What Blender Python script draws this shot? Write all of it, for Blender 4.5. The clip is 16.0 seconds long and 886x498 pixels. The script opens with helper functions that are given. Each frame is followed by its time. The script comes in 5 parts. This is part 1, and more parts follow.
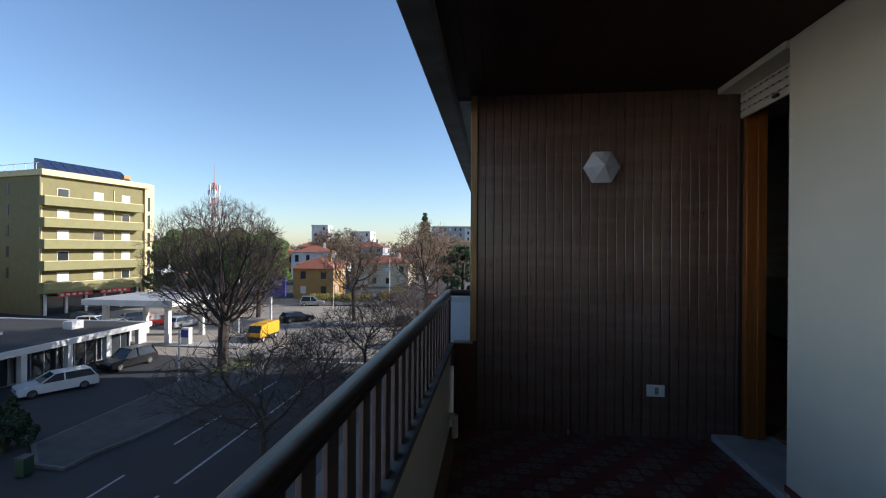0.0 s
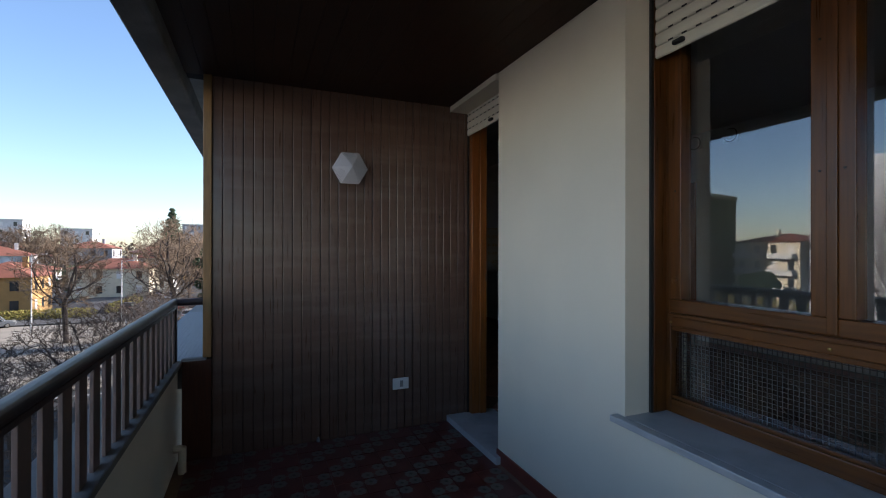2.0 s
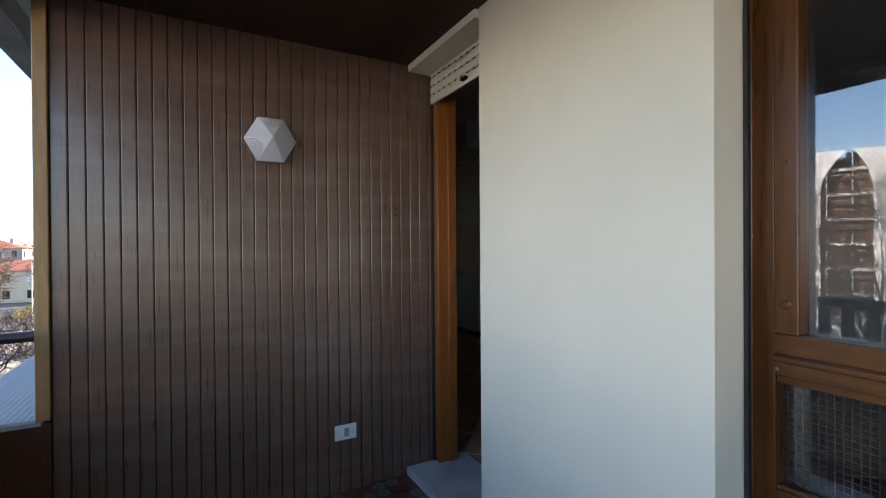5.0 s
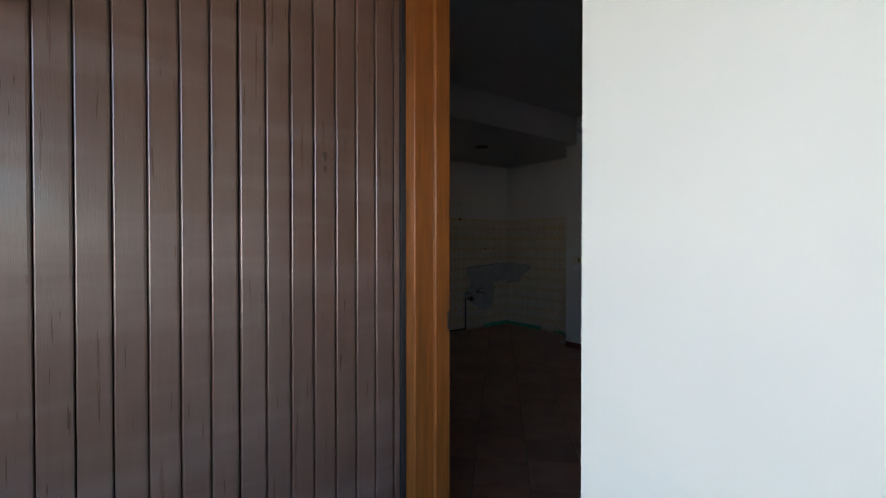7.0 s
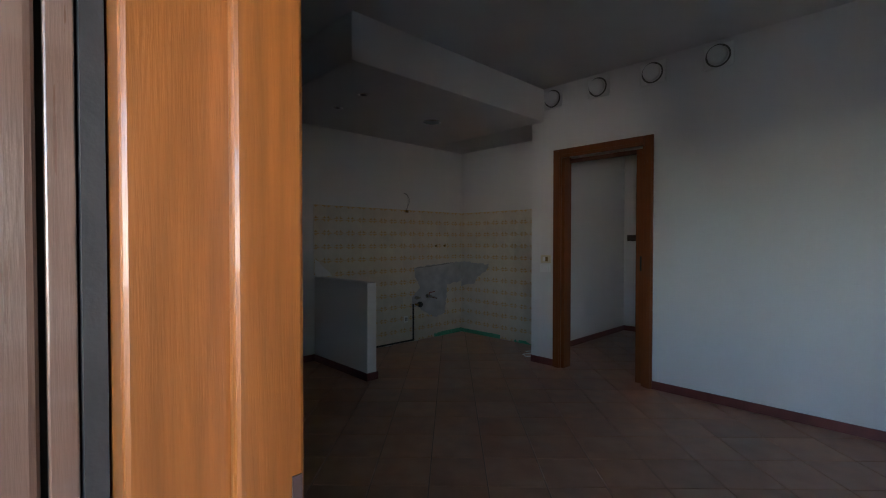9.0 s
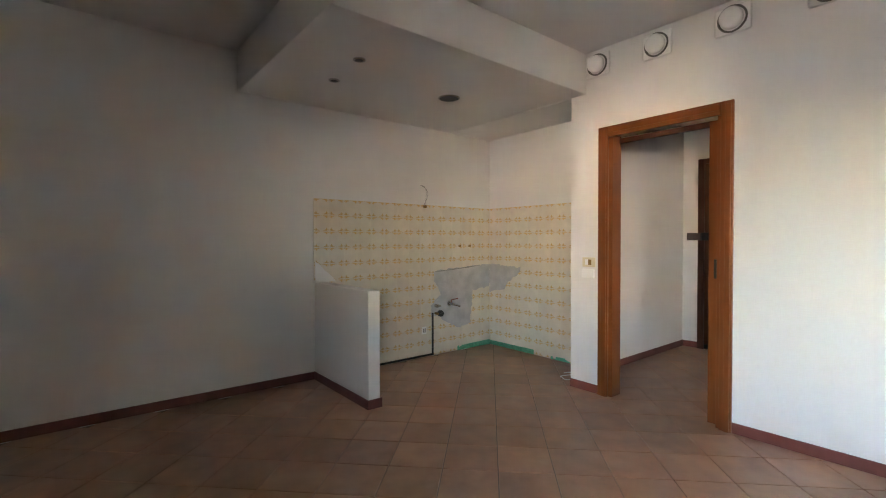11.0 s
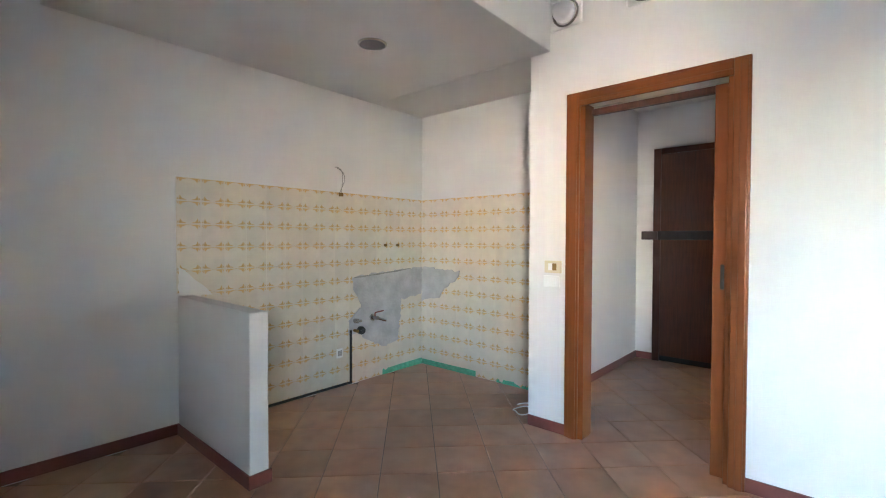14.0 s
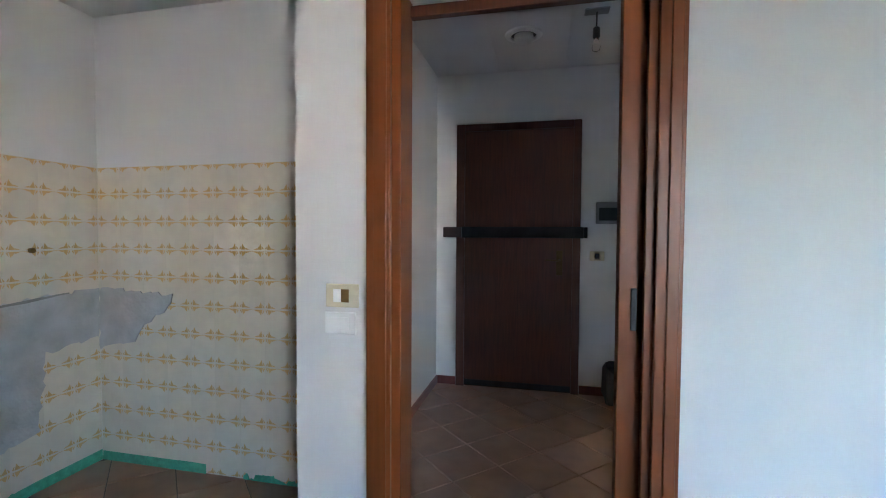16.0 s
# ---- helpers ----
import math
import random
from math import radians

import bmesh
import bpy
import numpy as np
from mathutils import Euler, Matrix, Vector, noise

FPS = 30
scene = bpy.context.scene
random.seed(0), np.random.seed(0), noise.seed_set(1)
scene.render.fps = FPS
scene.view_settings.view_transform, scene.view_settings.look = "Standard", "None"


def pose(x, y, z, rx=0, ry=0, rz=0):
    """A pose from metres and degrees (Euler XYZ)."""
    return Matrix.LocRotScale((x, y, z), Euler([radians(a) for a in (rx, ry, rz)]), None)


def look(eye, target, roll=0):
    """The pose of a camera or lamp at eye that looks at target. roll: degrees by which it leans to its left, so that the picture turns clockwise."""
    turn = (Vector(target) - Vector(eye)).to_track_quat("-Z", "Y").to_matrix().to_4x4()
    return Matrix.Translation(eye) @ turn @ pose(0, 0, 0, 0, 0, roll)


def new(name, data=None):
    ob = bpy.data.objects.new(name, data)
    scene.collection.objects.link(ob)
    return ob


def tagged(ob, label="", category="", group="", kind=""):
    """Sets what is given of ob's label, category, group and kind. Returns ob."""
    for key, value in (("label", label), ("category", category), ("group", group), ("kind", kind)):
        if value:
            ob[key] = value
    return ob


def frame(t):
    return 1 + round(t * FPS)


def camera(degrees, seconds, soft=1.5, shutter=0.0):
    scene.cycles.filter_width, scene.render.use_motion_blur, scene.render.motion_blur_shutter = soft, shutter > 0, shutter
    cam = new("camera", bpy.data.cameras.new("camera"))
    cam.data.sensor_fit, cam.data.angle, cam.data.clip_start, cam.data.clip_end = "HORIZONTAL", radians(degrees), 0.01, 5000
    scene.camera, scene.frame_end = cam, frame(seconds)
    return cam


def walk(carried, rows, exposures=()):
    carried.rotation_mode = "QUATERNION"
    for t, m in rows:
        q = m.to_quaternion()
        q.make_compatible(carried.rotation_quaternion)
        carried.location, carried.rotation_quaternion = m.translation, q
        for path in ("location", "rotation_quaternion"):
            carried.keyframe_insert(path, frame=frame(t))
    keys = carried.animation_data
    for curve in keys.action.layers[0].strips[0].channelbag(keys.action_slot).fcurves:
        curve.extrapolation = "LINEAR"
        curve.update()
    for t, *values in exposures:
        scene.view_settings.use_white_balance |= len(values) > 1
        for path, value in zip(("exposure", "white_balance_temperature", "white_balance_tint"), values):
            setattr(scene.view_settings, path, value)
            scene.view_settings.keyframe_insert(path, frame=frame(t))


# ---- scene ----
cam = camera(89.1, 16.0, soft=1.1)
PATH = [
    (0, (-0.242, -1.764, 1.255), (-0.461, 0.224, 1.252), 0.4),
    (0.5, (-0.190, -1.737, 1.259), (-0.164, 0.263, 1.258), 0.4),
    (1, (-0.136, -1.724, 1.261), (0.153, 0.255, 1.263), 0.4),
    (1.5, (-0.095, -1.710, 1.260), (0.431, 0.219, 1.263), 0.3),
    (2, (-0.086, -1.679, 1.259), (0.675, 0.170, 1.263), 0.1),
    (2.5, (-0.093, -1.639, 1.254), (0.838, 0.131, 1.259), 0.0),
    (3, (-0.107, -1.564, 1.258), (0.945, 0.138, 1.261), -0.0),
    (3.5, (-0.095, -1.474, 1.254), (0.990, 0.207, 1.255), -0.1),
    (4, (-0.012, -1.343, 1.290), (0.998, 0.384, 1.281), -0.2),
    (4.2, (0.027, -1.284, 1.299), (0.989, 0.469, 1.289), -0.4),
    (6.3, (0.439, -0.080, 1.269), (1.526, 1.599, 1.251), 0.0),
    (6.5, (0.500, 0.052, 1.281), (1.630, 1.702, 1.263), 0.0),
    (7, (0.703, 0.352, 1.278), (1.929, 1.933, 1.254), 0.0),
    (7.5, (0.907, 0.637, 1.283), (2.240, 2.128, 1.251), 0.0),
    (8, (1.045, 0.760, 1.282), (2.418, 2.214, 1.243), 0.0),
    (10.3, (1.853, 1.420, 1.242), (3.245, 2.855, 1.209), -0.0),
    (10.5, (1.911, 1.435, 1.245), (3.270, 2.903, 1.211), -0.0),
    (11, (2.018, 1.507, 1.255), (3.280, 3.058, 1.221), -0.1),
    (11.5, (2.126, 1.549, 1.255), (3.282, 3.181, 1.224), -0.2),
    (12, (2.194, 1.583, 1.265), (3.274, 3.267, 1.234), -0.2),
    (12.5, (2.244, 1.681, 1.268), (3.314, 3.371, 1.232), -0.1),
    (13, (2.330, 1.856, 1.275), (3.467, 3.500, 1.238), 0.1),
    (13.5, (2.436, 2.024, 1.249), (3.747, 3.533, 1.211), 0.2),
    (14, (2.649, 2.257, 1.255), (4.154, 3.574, 1.213), 0.2),
    (14.5, (2.870, 2.500, 1.256), (4.521, 3.627, 1.210), 0.3),
    (15, (3.153, 2.701, 1.235), (4.948, 3.582, 1.200), 0.4),
    (15.5, (3.510, 2.818, 1.252), (5.393, 3.492, 1.210), 0.3),
    (16, (3.901, 2.969, 1.295), (5.851, 3.412, 1.225), 0.3),
]
walk(cam, [(t, look(*p)) for t, *p in PATH],
     exposures=[(0, 0.72, 5500, 12), (1.0, 0.90, 5500, 12), (1.5, 1.05, 5550, 13), (2.5, 1.7, 5700, 15), (3.5, 2.44, 5850, 15), (4.2, 2.55, 5900, 15), (6.3, 2.35, 5700, 15), (6.6, 2.46, 5650, 15), (7.0, 3.05, 5650, 16), (7.5, 3.12, 5600, 16), (8.2, 3.8, 5500, 14), (9.2, 4.6, 5950, 16), (10.3, 6.02, 6950, 19), (11.5, 7.45, 7050, 19), (12.2, 7.65, 7100, 19), (12.6, 7.42, 7100, 19), (13.0, 7.36, 6900, 18), (13.5, 7.7, 6450, 17), (14.5, 7.3, 5800, 15), (16, 6.7, 5450, 14)])

# ---- world, sun, exposure ----
G = -9.4                                   # street level
SUN = Vector((0.93, 0.23, 0.40)).normalized()   # towards the sun, low over the roofs behind the balcony
world = bpy.data.worlds.new("world")
scene.world = world
world.use_nodes = True
wn = world.node_tree.nodes
sky = wn.new("ShaderNodeTexSky")
sky.sky_type, sky.sun_disc = "NISHITA", False
sky.sun_elevation = math.asin(SUN.z)
sky.sun_rotation = math.atan2(SUN.x, SUN.y)
sky.air_density, sky.dust_density, sky.ozone_density = 1.0, 0.5, 1.0
wn["Background"].inputs["Strength"].default_value = 0.102
world.node_tree.links.new(sky.outputs[0], wn["Background"].inputs["Color"])
sun_data = bpy.data.lights.new("sun", "SUN")
sun_data.energy, sun_data.angle, sun_data.color = 5.0, radians(0.5), (1.0, 0.87, 0.70)
sun = new("sun", sun_data)
sun.matrix_world = look((0, 0, 0), -SUN)


# ---- materials ----
def mat(name, base, rough=0.6, var=0.12, scale=8.0, stretch=(1, 1, 1), bump=0.05, fine=60.0, metal=0.0,
        stain=None, stain_scale=1.2, stain_amount=0.35, per_object=0.0, coat=0.0, spec=0.5, stain_stretch=(1, 1, 1), shared_stain=False):
    """Colour with grain at two scales, a slow stain, fine relief and a little change from piece to piece."""
    m = bpy.data.materials.new(name)
    m.use_nodes = True
    nt = m.node_tree
    nd, ln = nt.nodes, nt.links
    bsdf = nd["Principled BSDF"]
    bsdf.inputs["Roughness"].default_value = rough
    bsdf.inputs["Metallic"].default_value = metal
    bsdf.inputs["Coat Weight"].default_value = coat
    bsdf.inputs["Specular IOR Level"].default_value = spec
    co = nd.new("ShaderNodeTexCoord")
    mp = nd.new("ShaderNodeMapping")
    mp.inputs["Scale"].default_value = stretch
    if per_object:
        seed = nd.new("ShaderNodeObjectInfo")
        far = nd.new("ShaderNodeVectorMath")
        far.operation = "SCALE"
        far.inputs[0].default_value = (37.0, 23.0, 51.0)
        ln.new(seed.outputs["Random"], far.inputs["Scale"])
        add = nd.new("ShaderNodeVectorMath")
        ln.new(co.outputs["Object"], add.inputs[0])
        ln.new(far.outputs[0], add.inputs[1])
        ln.new(add.outputs[0], mp.inputs["Vector"])
    else:
        ln.new(co.outputs["Object"], mp.inputs["Vector"])
    n1 = nd.new("ShaderNodeTexNoise")
    n1.inputs["Scale"].default_value = scale
    n1.inputs["Detail"].default_value = 6
    ln.new(mp.outputs[0], n1.inputs["Vector"])
    n2 = nd.new("ShaderNodeTexNoise")
    n2.inputs["Scale"].default_value = fine
    n2.inputs["Detail"].default_value = 4
    ln.new(mp.outputs[0], n2.inputs["Vector"])
    n3 = nd.new("ShaderNodeTexNoise")
    n3.inputs["Scale"].default_value = stain_scale
    n3.inputs["Detail"].default_value = 5
    mp3 = nd.new("ShaderNodeMapping")
    mp3.inputs["Scale"].default_value = stain_stretch
    place = nd.new("ShaderNodeNewGeometry").outputs["Position"] if shared_stain else None
    ln.new(place or (add.outputs[0] if per_object else co.outputs["Object"]), mp3.inputs["Vector"])
    ln.new(mp3.outputs[0], n3.inputs["Vector"])
    ramp = nd.new("ShaderNodeValToRGB")
    ramp.color_ramp.elements[0].position, ramp.color_ramp.elements[1].position = 0.3, 0.7
    ramp.color_ramp.elements[0].color = (*[c * (1 - var) for c in base], 1)
    ramp.color_ramp.elements[1].color = (*[min(1, c * (1 + var)) for c in base], 1)
    ln.new(n1.outputs["Fac"], ramp.inputs["Fac"])
    mx = nd.new("ShaderNodeMix")
    mx.data_type = "RGBA"
    s = stain or [c * 0.75 for c in base]
    mx.inputs[7].default_value = (*s, 1)
    sr = nd.new("ShaderNodeMapRange")
    sr.inputs[1].default_value, sr.inputs[2].default_value = 0.48, 0.75
    sr.inputs[3].default_value, sr.inputs[4].default_value = 0.0, stain_amount
    ln.new(n3.outputs["Fac"], sr.inputs[0])
    ln.new(sr.outputs[0], mx.inputs[0])
    ln.new(ramp.outputs[0], mx.inputs[6])
    last = mx.outputs[2]
    if per_object:
        oi = nd.new("ShaderNodeObjectInfo")
        hs = nd.new("ShaderNodeHueSaturation")
        mr = nd.new("ShaderNodeMapRange")
        mr.inputs[3].default_value, mr.inputs[4].default_value = 1 - per_object, 1 + per_object
        ln.new(oi.outputs["Random"], mr.inputs[0])
        ln.new(mr.outputs[0], hs.inputs["Value"])
        ln.new(last, hs.inputs["Color"])
        last = hs.outputs[0]
    ln.new(last, bsdf.inputs["Base Color"])
    rr = nd.new("ShaderNodeMapRange")
    rr.inputs[3].default_value, rr.inputs[4].default_value = max(0.02, rough - 0.08), min(1, rough + 0.08)
    ln.new(n1.outputs["Fac"], rr.inputs[0])
    ln.new(rr.outputs[0], bsdf.inputs["Roughness"])
    if bump:
        b = nd.new("ShaderNodeBump")
        b.inputs["Strength"].default_value = bump
        b.inputs["Distance"].default_value = 0.01
        ln.new(n2.outputs["Fac"], b.inputs["Height"])
        ln.new(b.outputs[0], bsdf.inputs["Normal"])
    return m


def glass_mat(name, tint=(1.0, 1.0, 1.0), rough=0.0, ior=1.5):
    m = bpy.data.materials.new(name)
    m.use_nodes = True
    b = m.node_tree.nodes["Principled BSDF"]
    b.inputs["Base Color"].default_value = (*tint, 1)
    b.inputs["Transmission Weight"].default_value = 1.0
    b.inputs["Roughness"].default_value = rough
    b.inputs["IOR"].default_value = ior
    return m


plaster_ext = mat("cream_plaster", (0.74, 0.67, 0.53), 0.85, 0.03, 3, bump=0.03, fine=220, stain=(0.62, 0.58, 0.5), stain_amount=0.3)
plaster_int = mat("white_paint", (0.71, 0.69, 0.655), 0.8, 0.02, 2, bump=0.06, fine=120, stain=(0.61, 0.59, 0.55), stain_amount=0.25, stain_scale=0.8)
ceiling_paint = mat("ceiling_paint", (0.67, 0.655, 0.625), 0.9, 0.02, 2, bump=0.05, fine=90, stain_amount=0.15)
concrete = mat("grey_concrete", (0.30, 0.29, 0.27), 0.9, 0.2, 6, bump=0.3, fine=80, stain=(0.14, 0.13, 0.12), stain_amount=0.6)
board_mat = mat("grey_brown_boards", (0.118, 0.064, 0.041), 0.30, 0.09, 7, (14, 14, 0.8), bump=0.06, fine=40, stain=(0.185, 0.128, 0.100), stain_amount=0.55, stain_scale=2.2, per_object=0.05, spec=0.8, stain_stretch=(0.9, 1, 7), shared_stain=True, coat=0.2)
ceil_board = mat("dark_brown_boards", (0.046, 0.021, 0.011), 0.55, 0.2, 8, (9, 1, 1), bump=0.1, fine=30, spec=0.2)
groove_mat = mat("groove_shade", (0.02, 0.014, 0.011), 0.9, 0.1)
knot_mat = mat("knot_brown", (0.05, 0.03, 0.022), 0.5, 0.3, 60)
trim_wood = mat("ochre_wood_trim", (0.30, 0.17, 0.06), 0.5, 0.2, 6, (8, 8, 1), bump=0.1)
frame_wood = mat("aged_brown_window_wood", (0.102, 0.036, 0.006), 0.30, 0.34, 5, (12, 12, 0.6), bump=0.06, fine=40, stain=(0.047, 0.016, 0.005), stain_amount=0.8, stain_scale=2.5, spec=0.4)
rail_wood = mat("aged_brown_rail_wood", (0.102, 0.036, 0.006), 0.30, 0.34, 5, (12, 0.6, 12), bump=0.06, fine=40, stain=(0.047, 0.016, 0.005), stain_amount=0.8, stain_scale=2.5, spec=0.4)
post_wood = mat("honey_varnished_wood", (0.22, 0.070, 0.011), 0.35, 0.25, 7, (14, 14, 0.8), bump=0.08, fine=40, stain=(0.17, 0.05, 0.010), stain_amount=0.6, stain_scale=2.0, coat=0.3)
door_wood_level = mat("reddish_varnished_head_wood", (0.185, 0.050, 0.010), 0.36, 0.10, 6, (9, 0.8, 9), bump=0.04, fine=40, stain=(0.125, 0.036, 0.008), stain_amount=0.4, stain_scale=2.0, spec=0.4)
door_wood = mat("reddish_varnished_wood", (0.185, 0.050, 0.010), 0.36, 0.10, 6, (9, 9, 0.8), bump=0.04, fine=40, stain=(0.125, 0.036, 0.008), stain_amount=0.4, stain_scale=2.0, spec=0.4)
dark_door = mat("dark_brown_door_wood", (0.085, 0.024, 0.010), 0.4, 0.25, 6, (14, 14, 1), bump=0.05, coat=0.2)
marble = mat("grey_white_marble", (0.43, 0.425, 0.42), 0.4, 0.15, 4, (1, 1, 1), bump=0.03, stain=(0.22, 0.215, 0.21), stain_amount=0.65, stain_scale=5)
shutter_mat = mat("cream_shutter", (0.70, 0.66, 0.55), 0.5, 0.04, 6, bump=0.03)
rail_mat = mat("dark_brown_metal", (0.050, 0.030, 0.027), 0.42, 0.2, 20, bump=0.08, stain=(0.09, 0.07, 0.06), stain_scale=6)
slat_mat = mat("brown_painted_metal", (0.16, 0.11, 0.092), 0.55, 0.15, 12, bump=0.1, stain=(0.10, 0.07, 0.05), stain_amount=0.4)
terracotta = mat("terracotta_floor_tile", (0.43, 0.22, 0.135), 0.38, 0.16, 7, bump=0.04, fine=70, stain=(0.48, 0.30, 0.20), stain_amount=0.5, stain_scale=5, per_object=0.10)
grout = mat("brown_grout", (0.22, 0.15, 0.11), 0.9, 0.15, 20)
skirting = mat("red_brown_skirting", (0.16, 0.042, 0.03), 0.4, 0.15, 10, bump=0.03)
kitchen_tile = mat("cream_glazed_tile", (0.70, 0.635, 0.515), 0.2, 0.04, 12, bump=0.02, per_object=0.02)
tile_motif = mat("ochre_flower_glaze", (0.64, 0.44, 0.20), 0.2, 0.15, 40, bump=0.0)
cement = mat("bare_grey_cement", (0.46, 0.455, 0.44), 0.95, 0.15, 9, bump=0.4, fine=50, stain=(0.33, 0.33, 0.33))
green_paint = mat("green_sealant", (0.10, 0.42, 0.26), 0.7, 0.25, 30, bump=0.2)
white_plastic = mat("white_plastic", (0.78, 0.77, 0.73), 0.4, 0.02, 5, bump=0)
cream_plastic = mat("cream_plastic", (0.66, 0.58, 0.38), 0.4, 0.03, 5, bump=0)
dark_plastic = mat("black_plastic", (0.02, 0.02, 0.02), 0.45, 0.1, 5, bump=0)
chrome = mat("worn_chrome", (0.55, 0.55, 0.55), 0.25, 0.1, 20, bump=0, metal=1.0)
brass = mat("dull_brass", (0.28, 0.18, 0.07), 0.4, 0.15, 20, bump=0, metal=1.0)
old_brass = mat("tarnished_brass", (0.12, 0.07, 0.03), 0.5, 0.2, 20, bump=0, metal=1.0)
lamp_white = mat("milky_white_plastic", (0.58, 0.565, 0.59), 0.35, 0.03, 8, bump=0)
zinc = mat("grey_zinc_wire", (0.032, 0.034, 0.036), 0.5, 0.15, 20, bump=0, metal=0.2)
iron = mat("black_iron", (0.025, 0.024, 0.024), 0.5, 0.2, 20, bump=0.1, metal=0.3)
mosaic = mat("pale_mosaic", (0.22, 0.225, 0.23), 0.5, 0.1, 30, bump=0.05, per_object=0.1)
red_tile = mat("dark_red_cement_tile", (0.10, 0.025, 0.02), 0.35, 0.2, 9, bump=0.05, stain=(0.08, 0.03, 0.025), per_object=0.12)
motif_grey = mat("pale_flower_glaze", (0.125, 0.118, 0.10), 0.4, 0.2, 30, bump=0.0)
motif_dark = mat("dark_flower_centre", (0.05, 0.05, 0.04), 0.4, 0.1, 30, bump=0.0)
window_glass = glass_mat("window_glass", ior=1.75)
stone = mat("dark_coping_stone", (0.18, 0.168, 0.15), 0.9, 0.25, 8, bump=0.3, fine=60, stain=(0.06, 0.058, 0.05), stain_amount=0.7, stain_scale=4)
# ground in two tones: sunlit forecourt painted pale, shaded asphalt painted near-black
forecourt_mat = mat("sunlit_forecourt", (0.27, 0.235, 0.19), 0.9, 0.15, 0.5, bump=0.2, fine=12, stain=(0.13, 0.12, 0.11), stain_scale=0.15, stain_amount=0.7)
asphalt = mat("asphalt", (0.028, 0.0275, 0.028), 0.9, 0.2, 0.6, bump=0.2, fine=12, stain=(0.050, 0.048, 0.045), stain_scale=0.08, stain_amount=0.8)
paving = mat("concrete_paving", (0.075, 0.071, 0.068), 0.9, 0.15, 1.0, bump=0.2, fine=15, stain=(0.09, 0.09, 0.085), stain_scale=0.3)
island_mat = mat("worn_dark_paving", (0.058, 0.055, 0.052), 0.9, 0.25, 1.0, bump=0.2, fine=15, stain=(0.10, 0.096, 0.09), stain_scale=0.4)
kerb_mat = mat("kerb_stone", (0.30, 0.29, 0.27), 0.9, 0.15, 3)
# stained kerb, its base colour darkened because the island lies in shade
concrete_kerb = mat("dirty_shaded_kerb", (0.11, 0.106, 0.10), 0.9, 0.25, 3, stain=(0.05, 0.048, 0.045), stain_amount=0.7)
road_paint = mat("white_road_paint", (0.33, 0.33, 0.32), 0.8, 0.2, 4, stain=(0.2, 0.2, 0.2), stain_amount=0.6)
bark = mat("dark_grey_bark", (0.055, 0.042, 0.034), 0.95, 0.3, 6, (1, 1, 0.3), bump=0.5, fine=20)
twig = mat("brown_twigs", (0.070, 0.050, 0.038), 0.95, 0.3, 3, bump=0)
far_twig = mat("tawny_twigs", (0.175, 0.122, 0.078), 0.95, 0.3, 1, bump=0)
pine_leaf = mat("pine_needles", (0.10, 0.16, 0.03), 0.8, 0.35, 2, bump=0)
dark_leaf = mat("dark_evergreen", (0.03, 0.055, 0.02), 0.8, 0.35, 2, bump=0)
hedge_leaf = mat("yellow_green_hedge", (0.20, 0.17, 0.03), 0.8, 0.35, 2, bump=0)
lawn = mat("winter_grass", (0.075, 0.085, 0.03), 0.95, 0.3, 2, bump=0.3)


# ---- building helpers ----
def box(x0, y0, z0, x1, y1, z1, bevel=0.0, bm=None):
    bm = bm or bmesh.new()
    out = bmesh.ops.create_cube(bm, size=1.0, matrix=Matrix.Translation(((x0 + x1) / 2, (y0 + y1) / 2, (z0 + z1) / 2))
                                @ Matrix.Diagonal((abs(x1 - x0), abs(y1 - y0), abs(z1 - z0), 1)))
    if bevel:
        edges = list({e for v in out["verts"] for e in v.link_edges})
        bmesh.ops.bevel(bm, geom=edges, offset=bevel, segments=2, profile=0.5, affect="EDGES")
    return bm


def cyl(p, q, r0, r1=None, n=12, bm=None, caps=True):
    bm = bm or bmesh.new()
    p, q = Vector(p), Vector(q)
    d = q - p
    m = Matrix.Translation((p + q) / 2) @ d.to_track_quat("Z", "Y").to_matrix().to_4x4()
    bmesh.ops.create_cone(bm, cap_ends=caps, segments=n, radius1=r0, radius2=r0 if r1 is None else r1, depth=d.length, matrix=m)
    return bm


def prism(profile, axis, a, b, bm=None):
    """A closed 2D outline pushed along an axis ('x', 'y' or 'z') from a to b."""
    bm = bm or bmesh.new()
    put = {"x": lambda u, v, w: (w, u, v), "y": lambda u, v, w: (u, w, v), "z": lambda u, v, w: (u, v, w)}[axis]
    r0 = [bm.verts.new(put(u, v, a)) for u, v in profile]
    r1 = [bm.verts.new(put(u, v, b)) for u, v in profile]
    n = len(profile)
    for i in range(n):
        bm.faces.new((r0[i], r0[(i + 1) % n], r1[(i + 1) % n], r1[i]))
    bm.faces.new(r0[::-1])
    bm.faces.new(r1)
    bmesh.ops.recalc_face_normals(bm, faces=bm.faces)
    return bm


